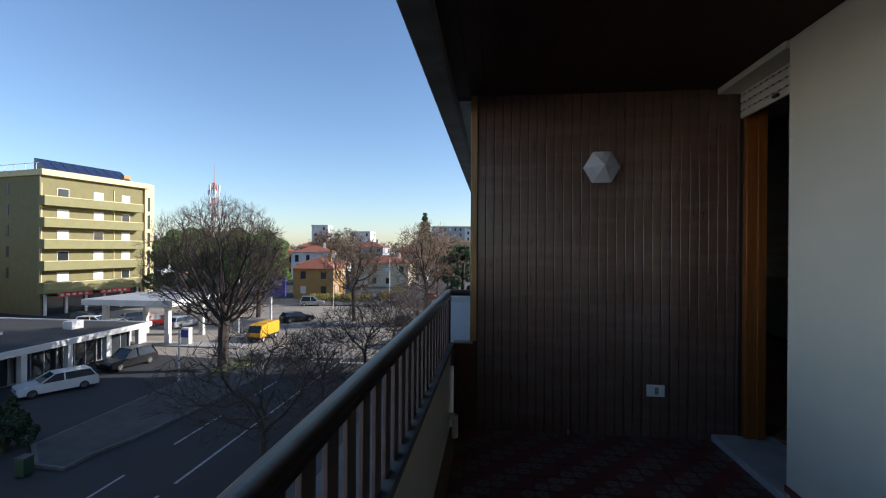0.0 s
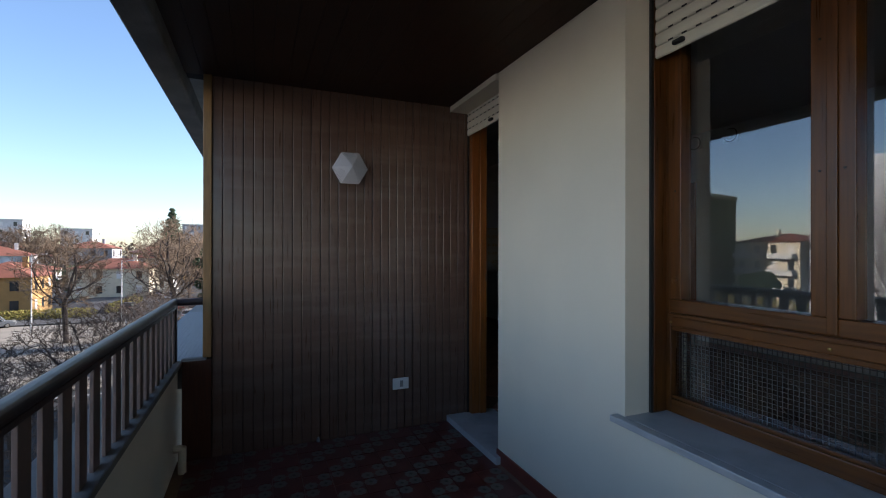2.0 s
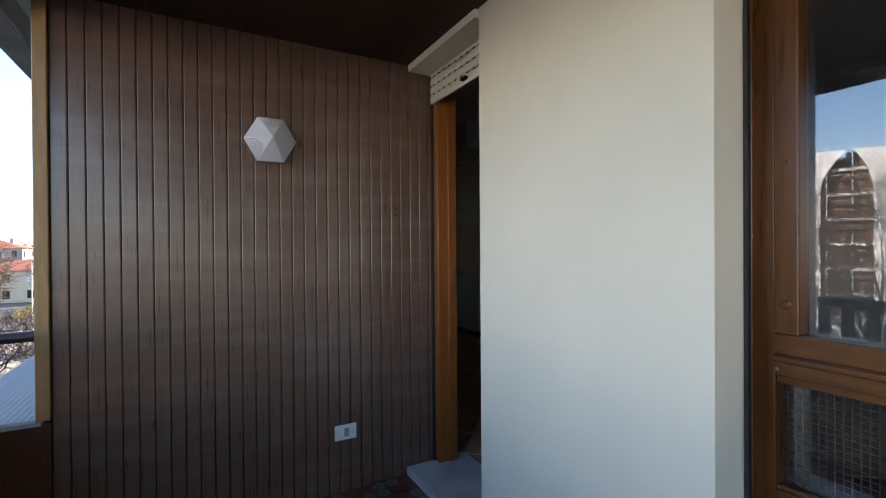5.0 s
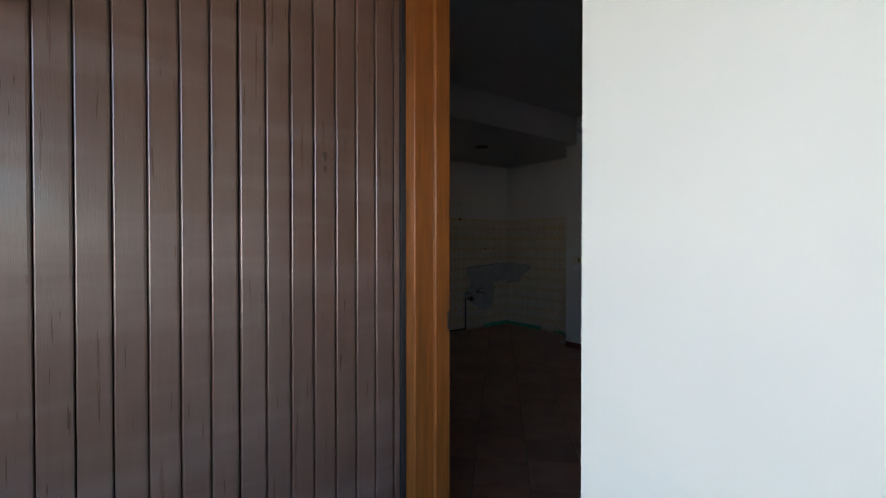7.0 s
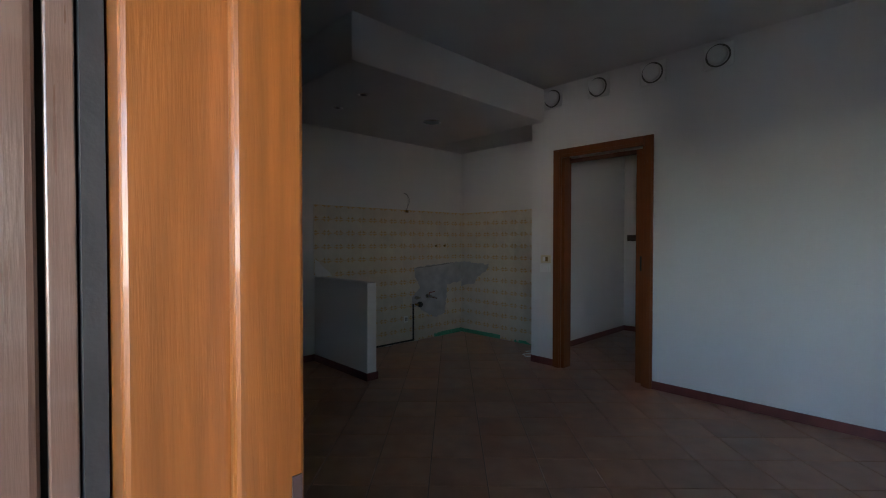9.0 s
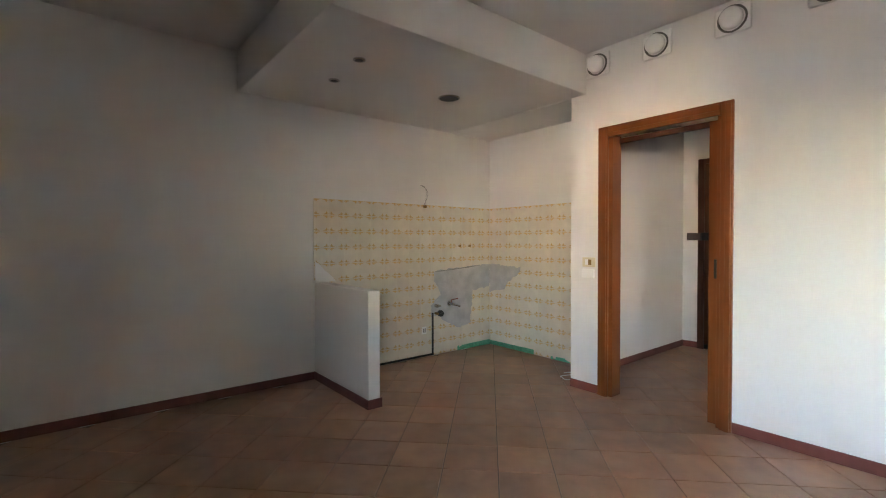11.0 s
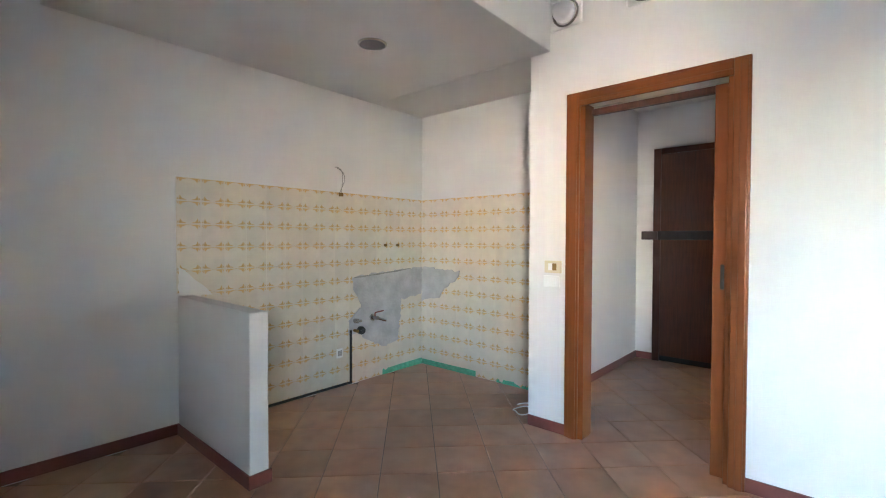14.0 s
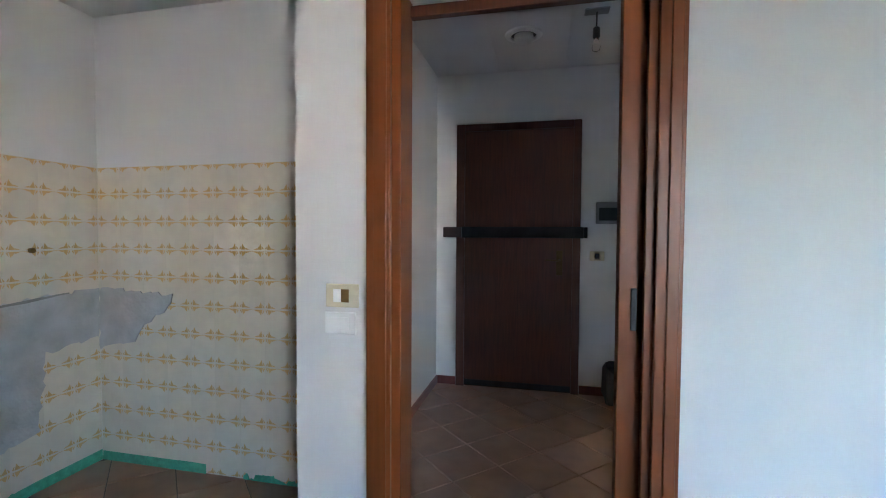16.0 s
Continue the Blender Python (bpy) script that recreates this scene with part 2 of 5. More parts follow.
def lathe(profile, centre, axis=(0, 0, 1), n=24, bm=None):
    """Radius and height pairs turned round an axis."""
    bm = bm or bmesh.new()
    m = Matrix.Translation(centre) @ Vector(axis).to_track_quat("Z", "Y").to_matrix().to_4x4()
    rings = [[bm.verts.new(m @ Vector((r * math.cos(2 * math.pi * i / n), r * math.sin(2 * math.pi * i / n), h))) for i in range(n)] for r, h in profile]
    closed = profile[0] == profile[-1]
    for a, b in zip(rings, rings[1:]):
        for i in range(n):
            bm.faces.new((a[i], a[(i + 1) % n], b[(i + 1) % n], b[i]))
    if closed:
        bmesh.ops.remove_doubles(bm, verts=rings[0] + rings[-1], dist=1e-6)
    else:
        bm.faces.new(rings[0][::-1])
        bm.faces.new(rings[-1])
    bmesh.ops.recalc_face_normals(bm, faces=bm.faces)
    return bm


def where(ob):
    p = Vector((0, 0, 0))
    while ob:
        p, ob = p + ob.location, ob.parent
    return p


def thing(name, base, label, category, group="", kind=""):
    ob = new(name)
    ob.location = base
    return tagged(ob, label, category, group, kind)


def part(name, bm, material, parent=None, label="", smooth=False):
    me = bpy.data.meshes.new(name)
    if parent:
        bmesh.ops.translate(bm, verts=bm.verts, vec=-where(parent))
    if smooth:
        for f in bm.faces:
            f.smooth = True
    bm.to_mesh(me)
    bm.free()
    me.materials.append(material)
    ob = new(name, me)
    ob.parent = parent
    return tagged(ob, label)


def piece(name, mesh, parent, at, turn=0.0):
    """One more object on a shared mesh, under its parent."""
    ob = new(name, mesh)
    ob.parent = parent
    ob.location = Vector(at) - where(parent)
    ob.rotation_euler = (0, 0, turn)
    return ob


def mesh_of(bm, *materials):
    me = bpy.data.meshes.new("piece")
    bm.to_mesh(me)
    bm.free()
    for m in materials:
        me.materials.append(m)
    return me


def shell(name, bm, material, label, category="wall"):
    ob = part(name, bm, material)
    return tagged(ob, label, category, kind="structure")


# ---- plan, metres ----
XF, XI = 1.29, 1.64          # facade: outer and inner face
YD = 0.764                   # french door: wall edge
YP = 1.48                    # boarded end wall of the balcony
YW0, YW1 = -0.275, -2.644     # window opening
XD, XN = 5.28, 5.895         # wall with the hall door; back of the kitchen niche
YK, YN = 5.545, 3.945        # kitchen wall; edge of the pier
XH, YH = 7.61, 4.0           # hall: end wall and side wall
CI, CB = 2.81, 2.35         # ceilings: room and balcony
YS = -4.9                    # far end of the room
LZ = 2.312                   # underside of the lintel over the french door
YB = -6.2                    # far end of the balcony, left open to let sky light in
HS = 1.9                     # other side wall of the hall
WS0, WS1 = -0.7, 0.8         # window opening added for the unseen side room

SHIFT = Vector((0.047, -0.123, 0.0))   # the rooms' own grid against the balcony's
indoors = []


def inside(ob):
    indoors.append(ob)
    return ob


# ---- setting: walls, floors, ceilings ----
bm = box(XF, YW0, -0.35, XI, YD, CI + 0.1)
box(XF, YW1, -0.35, XI, YW0, 0.56, bm=bm)
box(XF, -12.0, -0.35, XI, YW1, CI + 0.1, bm=bm)
box(XF, YW1, 2.355, XI, YW0, CI + 0.1, bm=bm)
shell("wall_facade", bm, plaster_ext, "cream plastered facade wall between door and window")
shell("lintel", box(XF - 0.02, YD + 0.001, LZ, XI, YP + 0.03, CI + 0.1), plaster_ext, "cream plastered lintel over the french door", "lintel")
shell("wall_facade_beyond", box(0.45, YP + 0.141, -0.35, 0.6, YK + 0.2, CI + 0.1), plaster_int, "plain wall behind the boarded end wall")
inside(shell("wall_kitchen", box(0.5, YK, -0.1, XN + 0.15, YK + 0.15, CI + 0.1), plaster_int, "long white painted wall with scuffs"))
inside(shell("wall_niche", box(XN, YN - 0.02, -0.1, XN + 0.12, YK, CI + 0.1), plaster_int, "white painted wall of the kitchen niche"))
bm = box(XD, 3.61, -0.1, XD + 0.12, YN, CI + 0.1)
box(XD, YS, -0.1, XD + 0.12, 2.775, CI + 0.1, bm=bm)
box(XD, 2.775, 2.10, XD + 0.12, 3.61, CI + 0.1, bm=bm)
inside(shell("wall_door", bm, plaster_int, "white painted wall round the hall doorway"))
inside(shell("wall_hall_side", prism([(XD + 0.12, 3.905), (5.58, YH), (XH + 0.1, YH), (XH + 0.1, YH + 0.06), (5.66, YH + 0.06), (XD + 0.12, YN)], "z", -0.1, CI + 0.1), plaster_int, "white painted side wall of the hall"))
inside(shell("wall_hall_end", box(XH, HS, -0.1, XH + 0.12, YH, CI + 0.1), plaster_int, "white painted end wall of the hall"))
# unseen doorway added so the side room's light reaches the hall
bm = box(XD + 0.12, HS - 0.1, -0.1, 5.75, HS, CI + 0.1)
box(6.65, HS - 0.1, -0.1, XH + 0.12, HS, CI + 0.1, bm=bm)
box(5.75, HS - 0.1, 2.1, 6.65, HS, CI + 0.1, bm=bm)
inside(shell("wall_hall_other", bm, plaster_int, "plain white hall wall with an added doorway that lets light in"))
# plain unseen side room, added to lend the hall more daylight
shell("wall_side_room", box(XD + 0.14, -2.0, -0.1, XH + 0.3, -1.88, CI + 0.1), plaster_int, "plain white wall of the added, unseen side room")
shell("ceiling_side_room", box(XD + 0.14, -1.9, 2.7, XH + 0.29, HS - 0.23, 2.8), ceiling_paint, "plain white ceiling of the added, unseen side room", "ceiling")
shell("floor_side_room", box(XD + 0.18, -1.9, -0.1, XH + 0.29, HS - 0.23, -0.012), terracotta, "terracotta floor of the added, unseen side room", "floor")
shell("wall_pillar", box(1.66, 0.45, -0.1, 1.76, 1.0, CI + 0.1), plaster_int, "white painted pillar facing the french door", "pillar")
shell("baseboard_partition", box(1.648, 0.79, 0.0, 1.659, 1.0, 0.07, 0.002), skirting, "red-brown skirting of the pillar", "baseboard")
inside(shell("wall_south", box(XI, YS - 0.12, -0.1, XD + 0.12, YS, CI + 0.1), plaster_int, "plain white room wall"))
inside(shell("ceiling", box(0.4, YS - 0.1, CI, XN + 0.1, YK + 0.1, CI + 0.09), ceiling_paint, "flat white painted ceiling", "ceiling"))
bm = box(XD + 0.12, HS, 2.62, XH, YH, 2.66)
for k in range(1, 4):
    box(XD + 0.12, HS + 0.525 * k - 0.004, 2.615, XH, HS + 0.525 * k + 0.004, 2.6205, bm=bm)
inside(shell("ceiling_hall", bm, ceiling_paint, "white panelled hall ceiling with thin joints", "ceiling"))
inside(shell("kitchen_soffit", box(3.0, 3.80, 2.477, XD - 0.001, YK - 0.001, CI - 0.001, 0.006), plaster_int, "white lowered ceiling box over the kitchen corner", "soffit"))
inside(shell("niche_soffit", box(XD - 0.001, YN, 2.477, XN - 0.001, YK - 0.001, CI - 0.001), plaster_int, "white lowered ceiling of the kitchen niche", "soffit"))
floor = inside(shell("floor", box(XI - 0.2, YS, -0.1, XH, YK, -0.008, bm=box(0.45, YP + 0.3, -0.1, XI - 0.2, YK, -0.008)), grout, "terracotta tiles laid diagonally with dark joints", "floor"))
# low wall beside the kitchen, its end slightly uneven
bm = box(3.645, 4.57, 0.0, 3.745, YK, 0.885, 0.006)
inside(shell("wall_low", bm, plaster_int, "waist-high white plastered partition with worn edges", "low wall"))

# balcony
balcony_floor = shell("floor_balcony", box(-0.56, YB, -0.3, XF, YP + 0.02, -0.045), grout, "dark red patterned cement tiles on the balcony", "floor")
end_wall = shell("wall_end", box(-0.38, YP + 0.016, -0.3, XF + 0.1145, YP + 0.14, CB + 0.02), groove_mat, "balcony end wall clad in vertical grey-brown boards")
shell("wall_end_inner", box(0.45, YP + 0.141, -0.1, 1.552, YP + 0.2, CI + 0.1), plaster_int, "plain white wall behind the boarded end wall")
shell("wall_end_return", box(XF + 0.115, YP + 0.03, -0.1, 1.552, YP + 0.14, CI + 0.1), plaster_int, "white door reveal behind the frame post")
ceiling_balcony = shell("ceiling_balcony", box(-0.504, YB, CB + 0.012, XF, YP + 0.14, CB + 0.4), groove_mat, "dark brown boarded balcony ceiling", "ceiling")
shell("beam_edge", box(-0.64, YB, 2.25, -0.505, 9.0, CB + 0.6, 0.012), stone, "weathered grey concrete edge beam over the balcony", "beam")
shell("slab_beyond", box(-0.504, YP + 0.141, CB + 0.03, 0.44, 9.0, CB + 0.6), concrete, "underside of the slab beyond the end wall", "slab")
bm = box(-0.72, YB, -0.3, -0.54, YP + 0.9, 0.545, 0.006)
shell("parapet", bm, plaster_ext, "low cream plastered parapet with dirty stains", "parapet")
shell("parapet_coping", box(-0.76, YB, 0.546, -0.515, YP + 0.015, 0.575, 0.006), stone, "grey stone coping on the parapet", "coping")
ledge = shell("ledge", box(-0.80, YP + 0.02, 0.40, -0.385, 5.5, 0.56), concrete, "ledge beyond the end wall faced with pale mosaic", "ledge")
shell("corner_post", box(-0.515, YP - 0.004, -0.06, -0.3525, YP + 0.012, 0.575, 0.004), dark_door, "dark boarded corner between parapet and end wall", "post")
shell("coping_return", box(-0.515, YP - 0.03, 0.5755, -0.38, YP + 0.02, 0.59), concrete, "short coping return at the end wall", "coping")
shell("trim_end", box(-0.40, YP - 0.02, 0.59, -0.352, YP + 0.14, CB, 0.004), trim_wood, "ochre wooden corner trim of the boarded wall", "trim")
shell("baseboard_facade", box(XF - 0.012, YW1 - 3, -0.045, XF - 0.001, YD + 0.002, 0.035, 0.003), skirting, "dark red tile skirting along the facade", "baseboard")

# the rest of the block of flats that holds the flat, and shades the street
shell("block_above", box(-0.5, -30, CI + 0.3, 8.2, 39, 10.5), plaster_ext, "upper storeys of the block of flats")
shell("block_below", box(0.6, -30, G, 8.2, 39, -0.36), plaster_ext, "lower storeys of the block of flats")
shell("block_north", box(0.6, YK + 0.35, -0.36, 8.2, 39, CI + 0.3), plaster_ext, "neighbouring flats of the block")
shell("block_south", box(XF, -30, -0.36, 8.2, -12.0, CI + 0.3), plaster_ext, "neighbouring flats of the block")
# opening WS0 to WS1 is added to let sky into the side room
bm = box(XH + 0.3, -12.0, -0.36, 8.2, WS0, CI + 0.3)
box(XH + 0.3, WS1, -0.36, 8.2, YK + 0.35, CI + 0.3, bm=bm)
box(XH + 0.3, WS0, -0.36, 8.2, WS1, 0.95, bm=bm)
box(XH + 0.3, WS0, 2.3, 8.2, WS1, CI + 0.3, bm=bm)
shell("block_east", bm, plaster_ext, "back wall of the block with a window opening added for light")
# unseen block, added only to keep direct sun out of the side room
shell("block_behind", box(26, -40, G, 38, 45, 12.5), plaster_ext, "plain unseen block added to keep sun off the side window")
# unseen pale block, added to reflect sun through the french door
shell("facades_opposite", box(-66, -150, G, -60, -24, G + 18), mat("pale_grey_render", (0.76, 0.74, 0.69), 0.9, 0.06, 0.4), "pale unseen block added across the street to bounce sunlight", "backdrop")
# added, unseen: low far end so sky light reaches the boarded wall
shell("parapet_far", box(-0.72, YB - 0.18, -0.3, XF - 0.001, YB - 0.001, 0.93, 0.006), plaster_ext, "cream unseen parapet added at the balcony's opened far end", "parapet")


# skirtings indoors
def skirt(name, x0, y0, x1, y1):
    inside(shell(name, box(x0, y0, 0.0, x1, y1, 0.07, 0.002), skirting, "red-brown ceramic skirting along the white wall", "baseboard"))


skirt("baseboard_kitchen", 0.6, YK - 0.012, 3.645, YK - 0.001)
skirt("baseboard_low_a", 3.633, 4.558, 3.644, YK - 0.013)
skirt("baseboard_low_b", 3.633, 4.558, 3.757, 4.569)
skirt("baseboard_pier", XD - 0.012, 3.675, XD - 0.001, YN)
skirt("baseboard_door", XD - 0.012, YS, XD - 0.001, 2.71)
skirt("baseboard_hall", 5.60, YH - 0.012, XH, YH - 0.001)
skirt("baseboard_hall_end", XH - 0.012, 3.83, XH - 0.001, YH - 0.013)
skirt("baseboard_hall_end_b", XH - 0.012, HS, XH - 0.001, 2.815)


# ---- the hall doorway with its sliding door ----
def hall_doorway():
    d = thing("door_1", (XD, 3.19, 0), "reddish varnished frame of a pocket sliding door", "door", kind="structure")
    inside(d)
    y0, y1, top = 2.705, 3.675, 2.168
    for name, a, b in (("casing", y1 - 0.085, y1), ("casing", y0, y0 + 0.075)):
        bm = box(XD - 0.022, a, 0, XD - 0.001, b, top, 0.004)
        box(XD - 0.030, a + 0.012, 0, XD - 0.021, b - 0.03, top - 0.02, 0.003, bm=bm)
        part(name, bm, door_wood, d)
    bm = box(XD - 0.022, y0 + 0.0755, top - 0.085, XD - 0.001, y1 - 0.0855, top, 0.004)
    box(XD - 0.029, y0 + 0.08, top - 0.055, XD - 0.021, y1 - 0.09, top - 0.015, 0.003, bm=bm)
    part("head_casing", bm, door_wood_level, d)
    part("jamb", box(XD + 0.0, y1 - 0.115, 0, XD + 0.13, y1 - 0.066, top - 0.05, 0.003), door_wood, d)
    bm = box(XD, y0 + 0.066, 0, XD + 0.03, y0 + 0.10, top - 0.05, 0.003)
    box(XD + 0.105, y0 + 0.066, 0, XD + 0.13, y0 + 0.10, top - 0.05, 0.003, bm=bm)
    part("split_jamb", bm, door_wood, d)
    bm = box(XD + 0.097, y0 + 0.1005, top - 0.125, XD + 0.13, y1 - 0.1155, top - 0.086, 0.003)
    part("head_rail", bm, dark_door, d)
    leaf = part("sliding_leaf", box(XD + 0.040, y0 - 0.6, 0.008, XD + 0.095, y0 + 0.166, top - 0.10, 0.004), door_wood, d, "reddish sliding door leaf drawn back, its end showing")
    part("lock", box(XD + 0.034, y0 + 0.112, 1.0, XD + 0.0395, y0 + 0.130, 1.13, 0.002), iron, leaf, "black flush lock plate")
    for name, a, b in (("back_casing", y1 - 0.085, y1), ("back_casing", y0, y0 + 0.075)):
        part(name, box(XD + 0.121, a, 0, XD + 0.14, b, top, 0.004), door_wood, d)


hall_doorway()


# ---- entrance door at the end of the hall ----
def entrance():
    d = thing("door_2", (XH, 3.3, 0), "dark brown wooden entrance door, shut, with a steel security bar", "door", kind="structure")
    inside(d)
    y0, y1, top = 2.82, 3.825, 2.2
    for a, b in ((y1 - 0.07, y1), (y0, y0 + 0.06)):
        part("casing", box(XH - 0.03, a, 0, XH - 0.001, b, top, 0.004), dark_door, d)
    part("head_casing", box(XH - 0.03, y0 + 0.0605, top - 0.06, XH - 0.001, y1 - 0.0705, top, 0.004), dark_door, d)
    leaf = part("leaf", box(XH - 0.018, y0 + 0.0605, 0.005, XH - 0.001, y1 - 0.0705, top - 0.0605), dark_door, d)
    part("kick_strip", box(XH - 0.022, y0 + 0.065, 0.012, XH - 0.0185, y1 - 0.075, 0.06), iron, leaf, "black draught strip")
    h = cyl((XH - 0.018, 2.98, 1.08), (XH - 0.065, 2.98, 1.08), 0.007)
    cyl((XH - 0.06, 2.985, 1.08), (XH - 0.06, 3.09, 1.085), 0.007, bm=h)
    part("handle", h, old_brass, leaf, "dull brass lever handle")
    part("handle_plate", box(XH - 0.022, 2.955, 0.96, XH - 0.0185, 3.005, 1.16, 0.003), old_brass, leaf)
    bar = part("security_bar", box(XH - 0.075, 2.80, 1.26, XH - 0.035, 3.77, 1.35, 0.006), iron, d, "black steel security bar across the door")
    part("bar_bracket", box(XH - 0.07, 3.775, 1.262, XH - 0.001, 3.93, 1.348, 0.005), rail_mat, d, "dark steel wall bracket")
    part("bar_bracket", box(XH - 0.07, 2.77, 1.262, XH - 0.001, 2.797, 1.348, 0.004), iron, d)


entrance()


# ---- window and french door ----
XW = 1.50


def window():
    w = thing("window_1", (XW, -0.9, 0.585), "honey-brown wooden window with tall sashes over a wired-glass panel", "window", kind="structure")
    ya, yb, zb, zt = YW0 - 0.001, YW1 + 0.001, 0.588, 2.354
    f = part("window_frame", box(XW, ya - 0.035, zb, XW + 0.07, ya, zt, 0.004), frame_wood, w)
    part("window_frame", box(XW, yb, zb, XW + 0.07, yb + 0.035, zt, 0.004), frame_wood, w)
    part("bottom_rail", box(XW, yb + 0.0355, zb, XW + 0.07, ya - 0.0355, zb + 0.058, 0.004), rail_wood, w)
    bm = box(XW - 0.004, yb + 0.0355, 0.946, XW + 0.07, ya - 0.0355, 1.003, 0.004)
    box(XW - 0.018, yb + 0.0355, 0.985, XW - 0.003, ya - 0.0355, 1.001, 0.004, bm=bm)
    part("transom", bm, rail_wood, w)
    for y in (-0.316, -0.875, -1.46):
        part("screw", lathe([(0.006, 0), (0.006, 0.003), (0.002, 0.004)], (XW - 0.004, y, 0.963), (-1, 0, 0), 8), brass, f)
    ends = [-0.311 - 0.574 * k for k in range(5)]
    for b, a in zip(ends, ends[1:]):
        a, b = a + 0.002, b - 0.002
        s = 0.056
        sash = part("sash", box(XW - 0.012, a, 1.005, XW + 0.05, b, 1.058, 0.004), rail_wood, w)
        part("stile", box(XW - 0.012, a, 1.0585, XW + 0.05, a + s, zt, 0.004), frame_wood, sash)
        part("stile", box(XW - 0.012, b - s, 1.0585, XW + 0.05, b, zt, 0.004), frame_wood, sash)
        for yy, zz in ((a, 1.9), (a, 1.5), (b, 1.5)):
            sgn = 1 if yy == a else -1
            part("screw", lathe([(0.004, 0), (0.004, 0.002), (0.001, 0.003)], (XW - 0.012, yy + sgn * 0.03, zz), (-1, 0, 0), 8), iron, sash)
        pane = part("pane", box(XW + 0.034, a + s - 0.005, 1.055, XW + 0.040, b - s + 0.005, zt - 0.005), window_glass, sash, "clear glass pane mirroring the street")
        pane.visible_shadow = False
    for mid in (ends[1], ends[3]):
        part("astragal", box(XW - 0.02, mid - 0.016, 1.01, XW - 0.0125, mid + 0.012, zt, 0.003), frame_wood, w)
    low = part("wired_pane", box(XW + 0.03, yb + 0.033, zb + 0.056, XW + 0.036, ya - 0.033, 0.95), window_glass, w, "grey glass panel with a square wire grid")
    low.visible_shadow = False
    bm = bmesh.new()
    y = yb + 0.04
    while y < ya - 0.04:
        box(XW + 0.0375, y, zb + 0.058, XW + 0.0395, y + 0.0022, 0.946, bm=bm)
        y += 0.0165
    z = zb + 0.065
    while z < 0.945:
        box(XW + 0.037, yb + 0.035, z, XW + 0.039, ya - 0.035, z + 0.0022, bm=bm)
        z += 0.0165
    tagged(part("wire_grid", bm, zinc, low, "fine square wire grid"), kind="stuff")
    part("panel_bead", box(XW + 0.004, yb + 0.0355, 0.928, XW + 0.026, ya - 0.0355, 0.9455, 0.003), rail_wood, w)
    part("panel_bead", box(XW + 0.004, yb + 0.0355, zb + 0.0585, XW + 0.026, ya - 0.0355, zb + 0.072, 0.003), rail_wood, w)
    part("shutter_guide", box(XW - 0.084, ya - 0.012, zb, XW - 0.0705, ya - 0.001, zt), iron, w, "dark metal shutter guide")
    part("jamb_board", box(XW - 0.070, ya - 0.015, zb, XW - 0.001, ya - 0.001, zt, 0.002), frame_wood, w)
    part("plug", lathe([(0.013, 0), (0.013, 0.004), (0.009, 0.007), (0.002, 0.0075)], (XW - 0.012, -0.342, 1.135), (-1, 0, 0), 14), frame_wood, f, "round wooden plug")
    sill = thing("window_sill", (XF, -0.9, 0.56), "grey-veined white marble window sill, stained", "sill", kind="structure")
    bm = box(XF - 0.045, YW1 - 0.05, 0.561, XF - 0.0005, YW0 + 0.04, 0.587, 0.004)
    box(XF - 0.0005, YW1 + 0.001, 0.561, XW + 0.05, YW0 - 0.001, 0.587, bm=bm)
    part("slab", bm, marble, sill)


window()


def roller_shutter(name, x, y0, y1, z0, z1, label):
    s = thing(name, (x, (y0 + y1) / 2, z0), label, "roller shutter", "roller shutters")
    n = int((z1 - z0) / 0.052) + 1
    for k in range(n):
        z = z0 + 0.052 * k
        bm = prism([(x + 0.006, z), (x + 0.001, z + 0.006), (x, z + 0.024), (x + 0.002, z + 0.043), (x + 0.006, z + 0.0485), (x + 0.014, z + 0.0485), (x + 0.014, z)], "y", y0, y1)
        sl = part("slat", bm, shutter_mat, s)
        if k:
            bm = bmesh.new()
            y = y0 + 0.03
            while y < y1 - 0.03:
                box(x + 0.0025, y, z - 0.0035, x + 0.005, y + 0.022, z + 0.0025, bm=bm)
                y += 0.062
            tagged(part("slot_row", bm, iron, sl), kind="stuff")
    for yy in ((y0 + 0.12, y1 - 0.12) if y1 - y0 > 0.9 else ((y0 + y1) / 2 - 0.05,)):
        b = box(x - 0.022, yy - 0.025, z0 + 0.012, x - 0.001, yy + 0.025, z0 + 0.03, 0.006)
        part("stop_block", b, iron, s, "dark rubber stop block")


roller_shutter("roller_shutter", XW - 0.07, YW1 + 0.005, YW0 - 0.02, 2.05, 2.354, "cream slatted roller shutter pulled up over the window")
roller_shutter("roller_shutter", XF + 0.12, YD + 0.005, YP - 0.013, 2.14, 2.354, "cream slatted roller shutter pulled up over the french door")


def french_door():
    d = thing("door_3", (1.5, 1.43, 0), "honey-brown wooden french door frame, standing open", "door", kind="structure")
    part("shutter_guide", box(XF + 0.126, YP - 0.012, 0.0, XF + 0.140, YP + 0.02, 2.36), iron, d, "dark metal shutter guide")
    bm = box(1.432, 1.425, 0.0, 1.515, YP + 0.028, 2.354, 0.004)
    box(1.498, 1.412, 0.0, 1.553, 1.426, 2.354, 0.004, bm=bm)
    post = part("frame_post", bm, post_wood, d)
    part("strike_plate", box(1.541, 1.4095, 1.02, 1.549, 1.4115, 1.075), rail_mat, post, "dark strike plate")
    part("frame_post", box(1.56, YD + 0.001, 0, 1.62, YD + 0.022, 2.354, 0.004), post_wood, d)
    part("frame_head", box(1.45, YD + 0.023, 2.29, 1.51, 1.411, 2.354, 0.004), post_wood, d)


french_door()
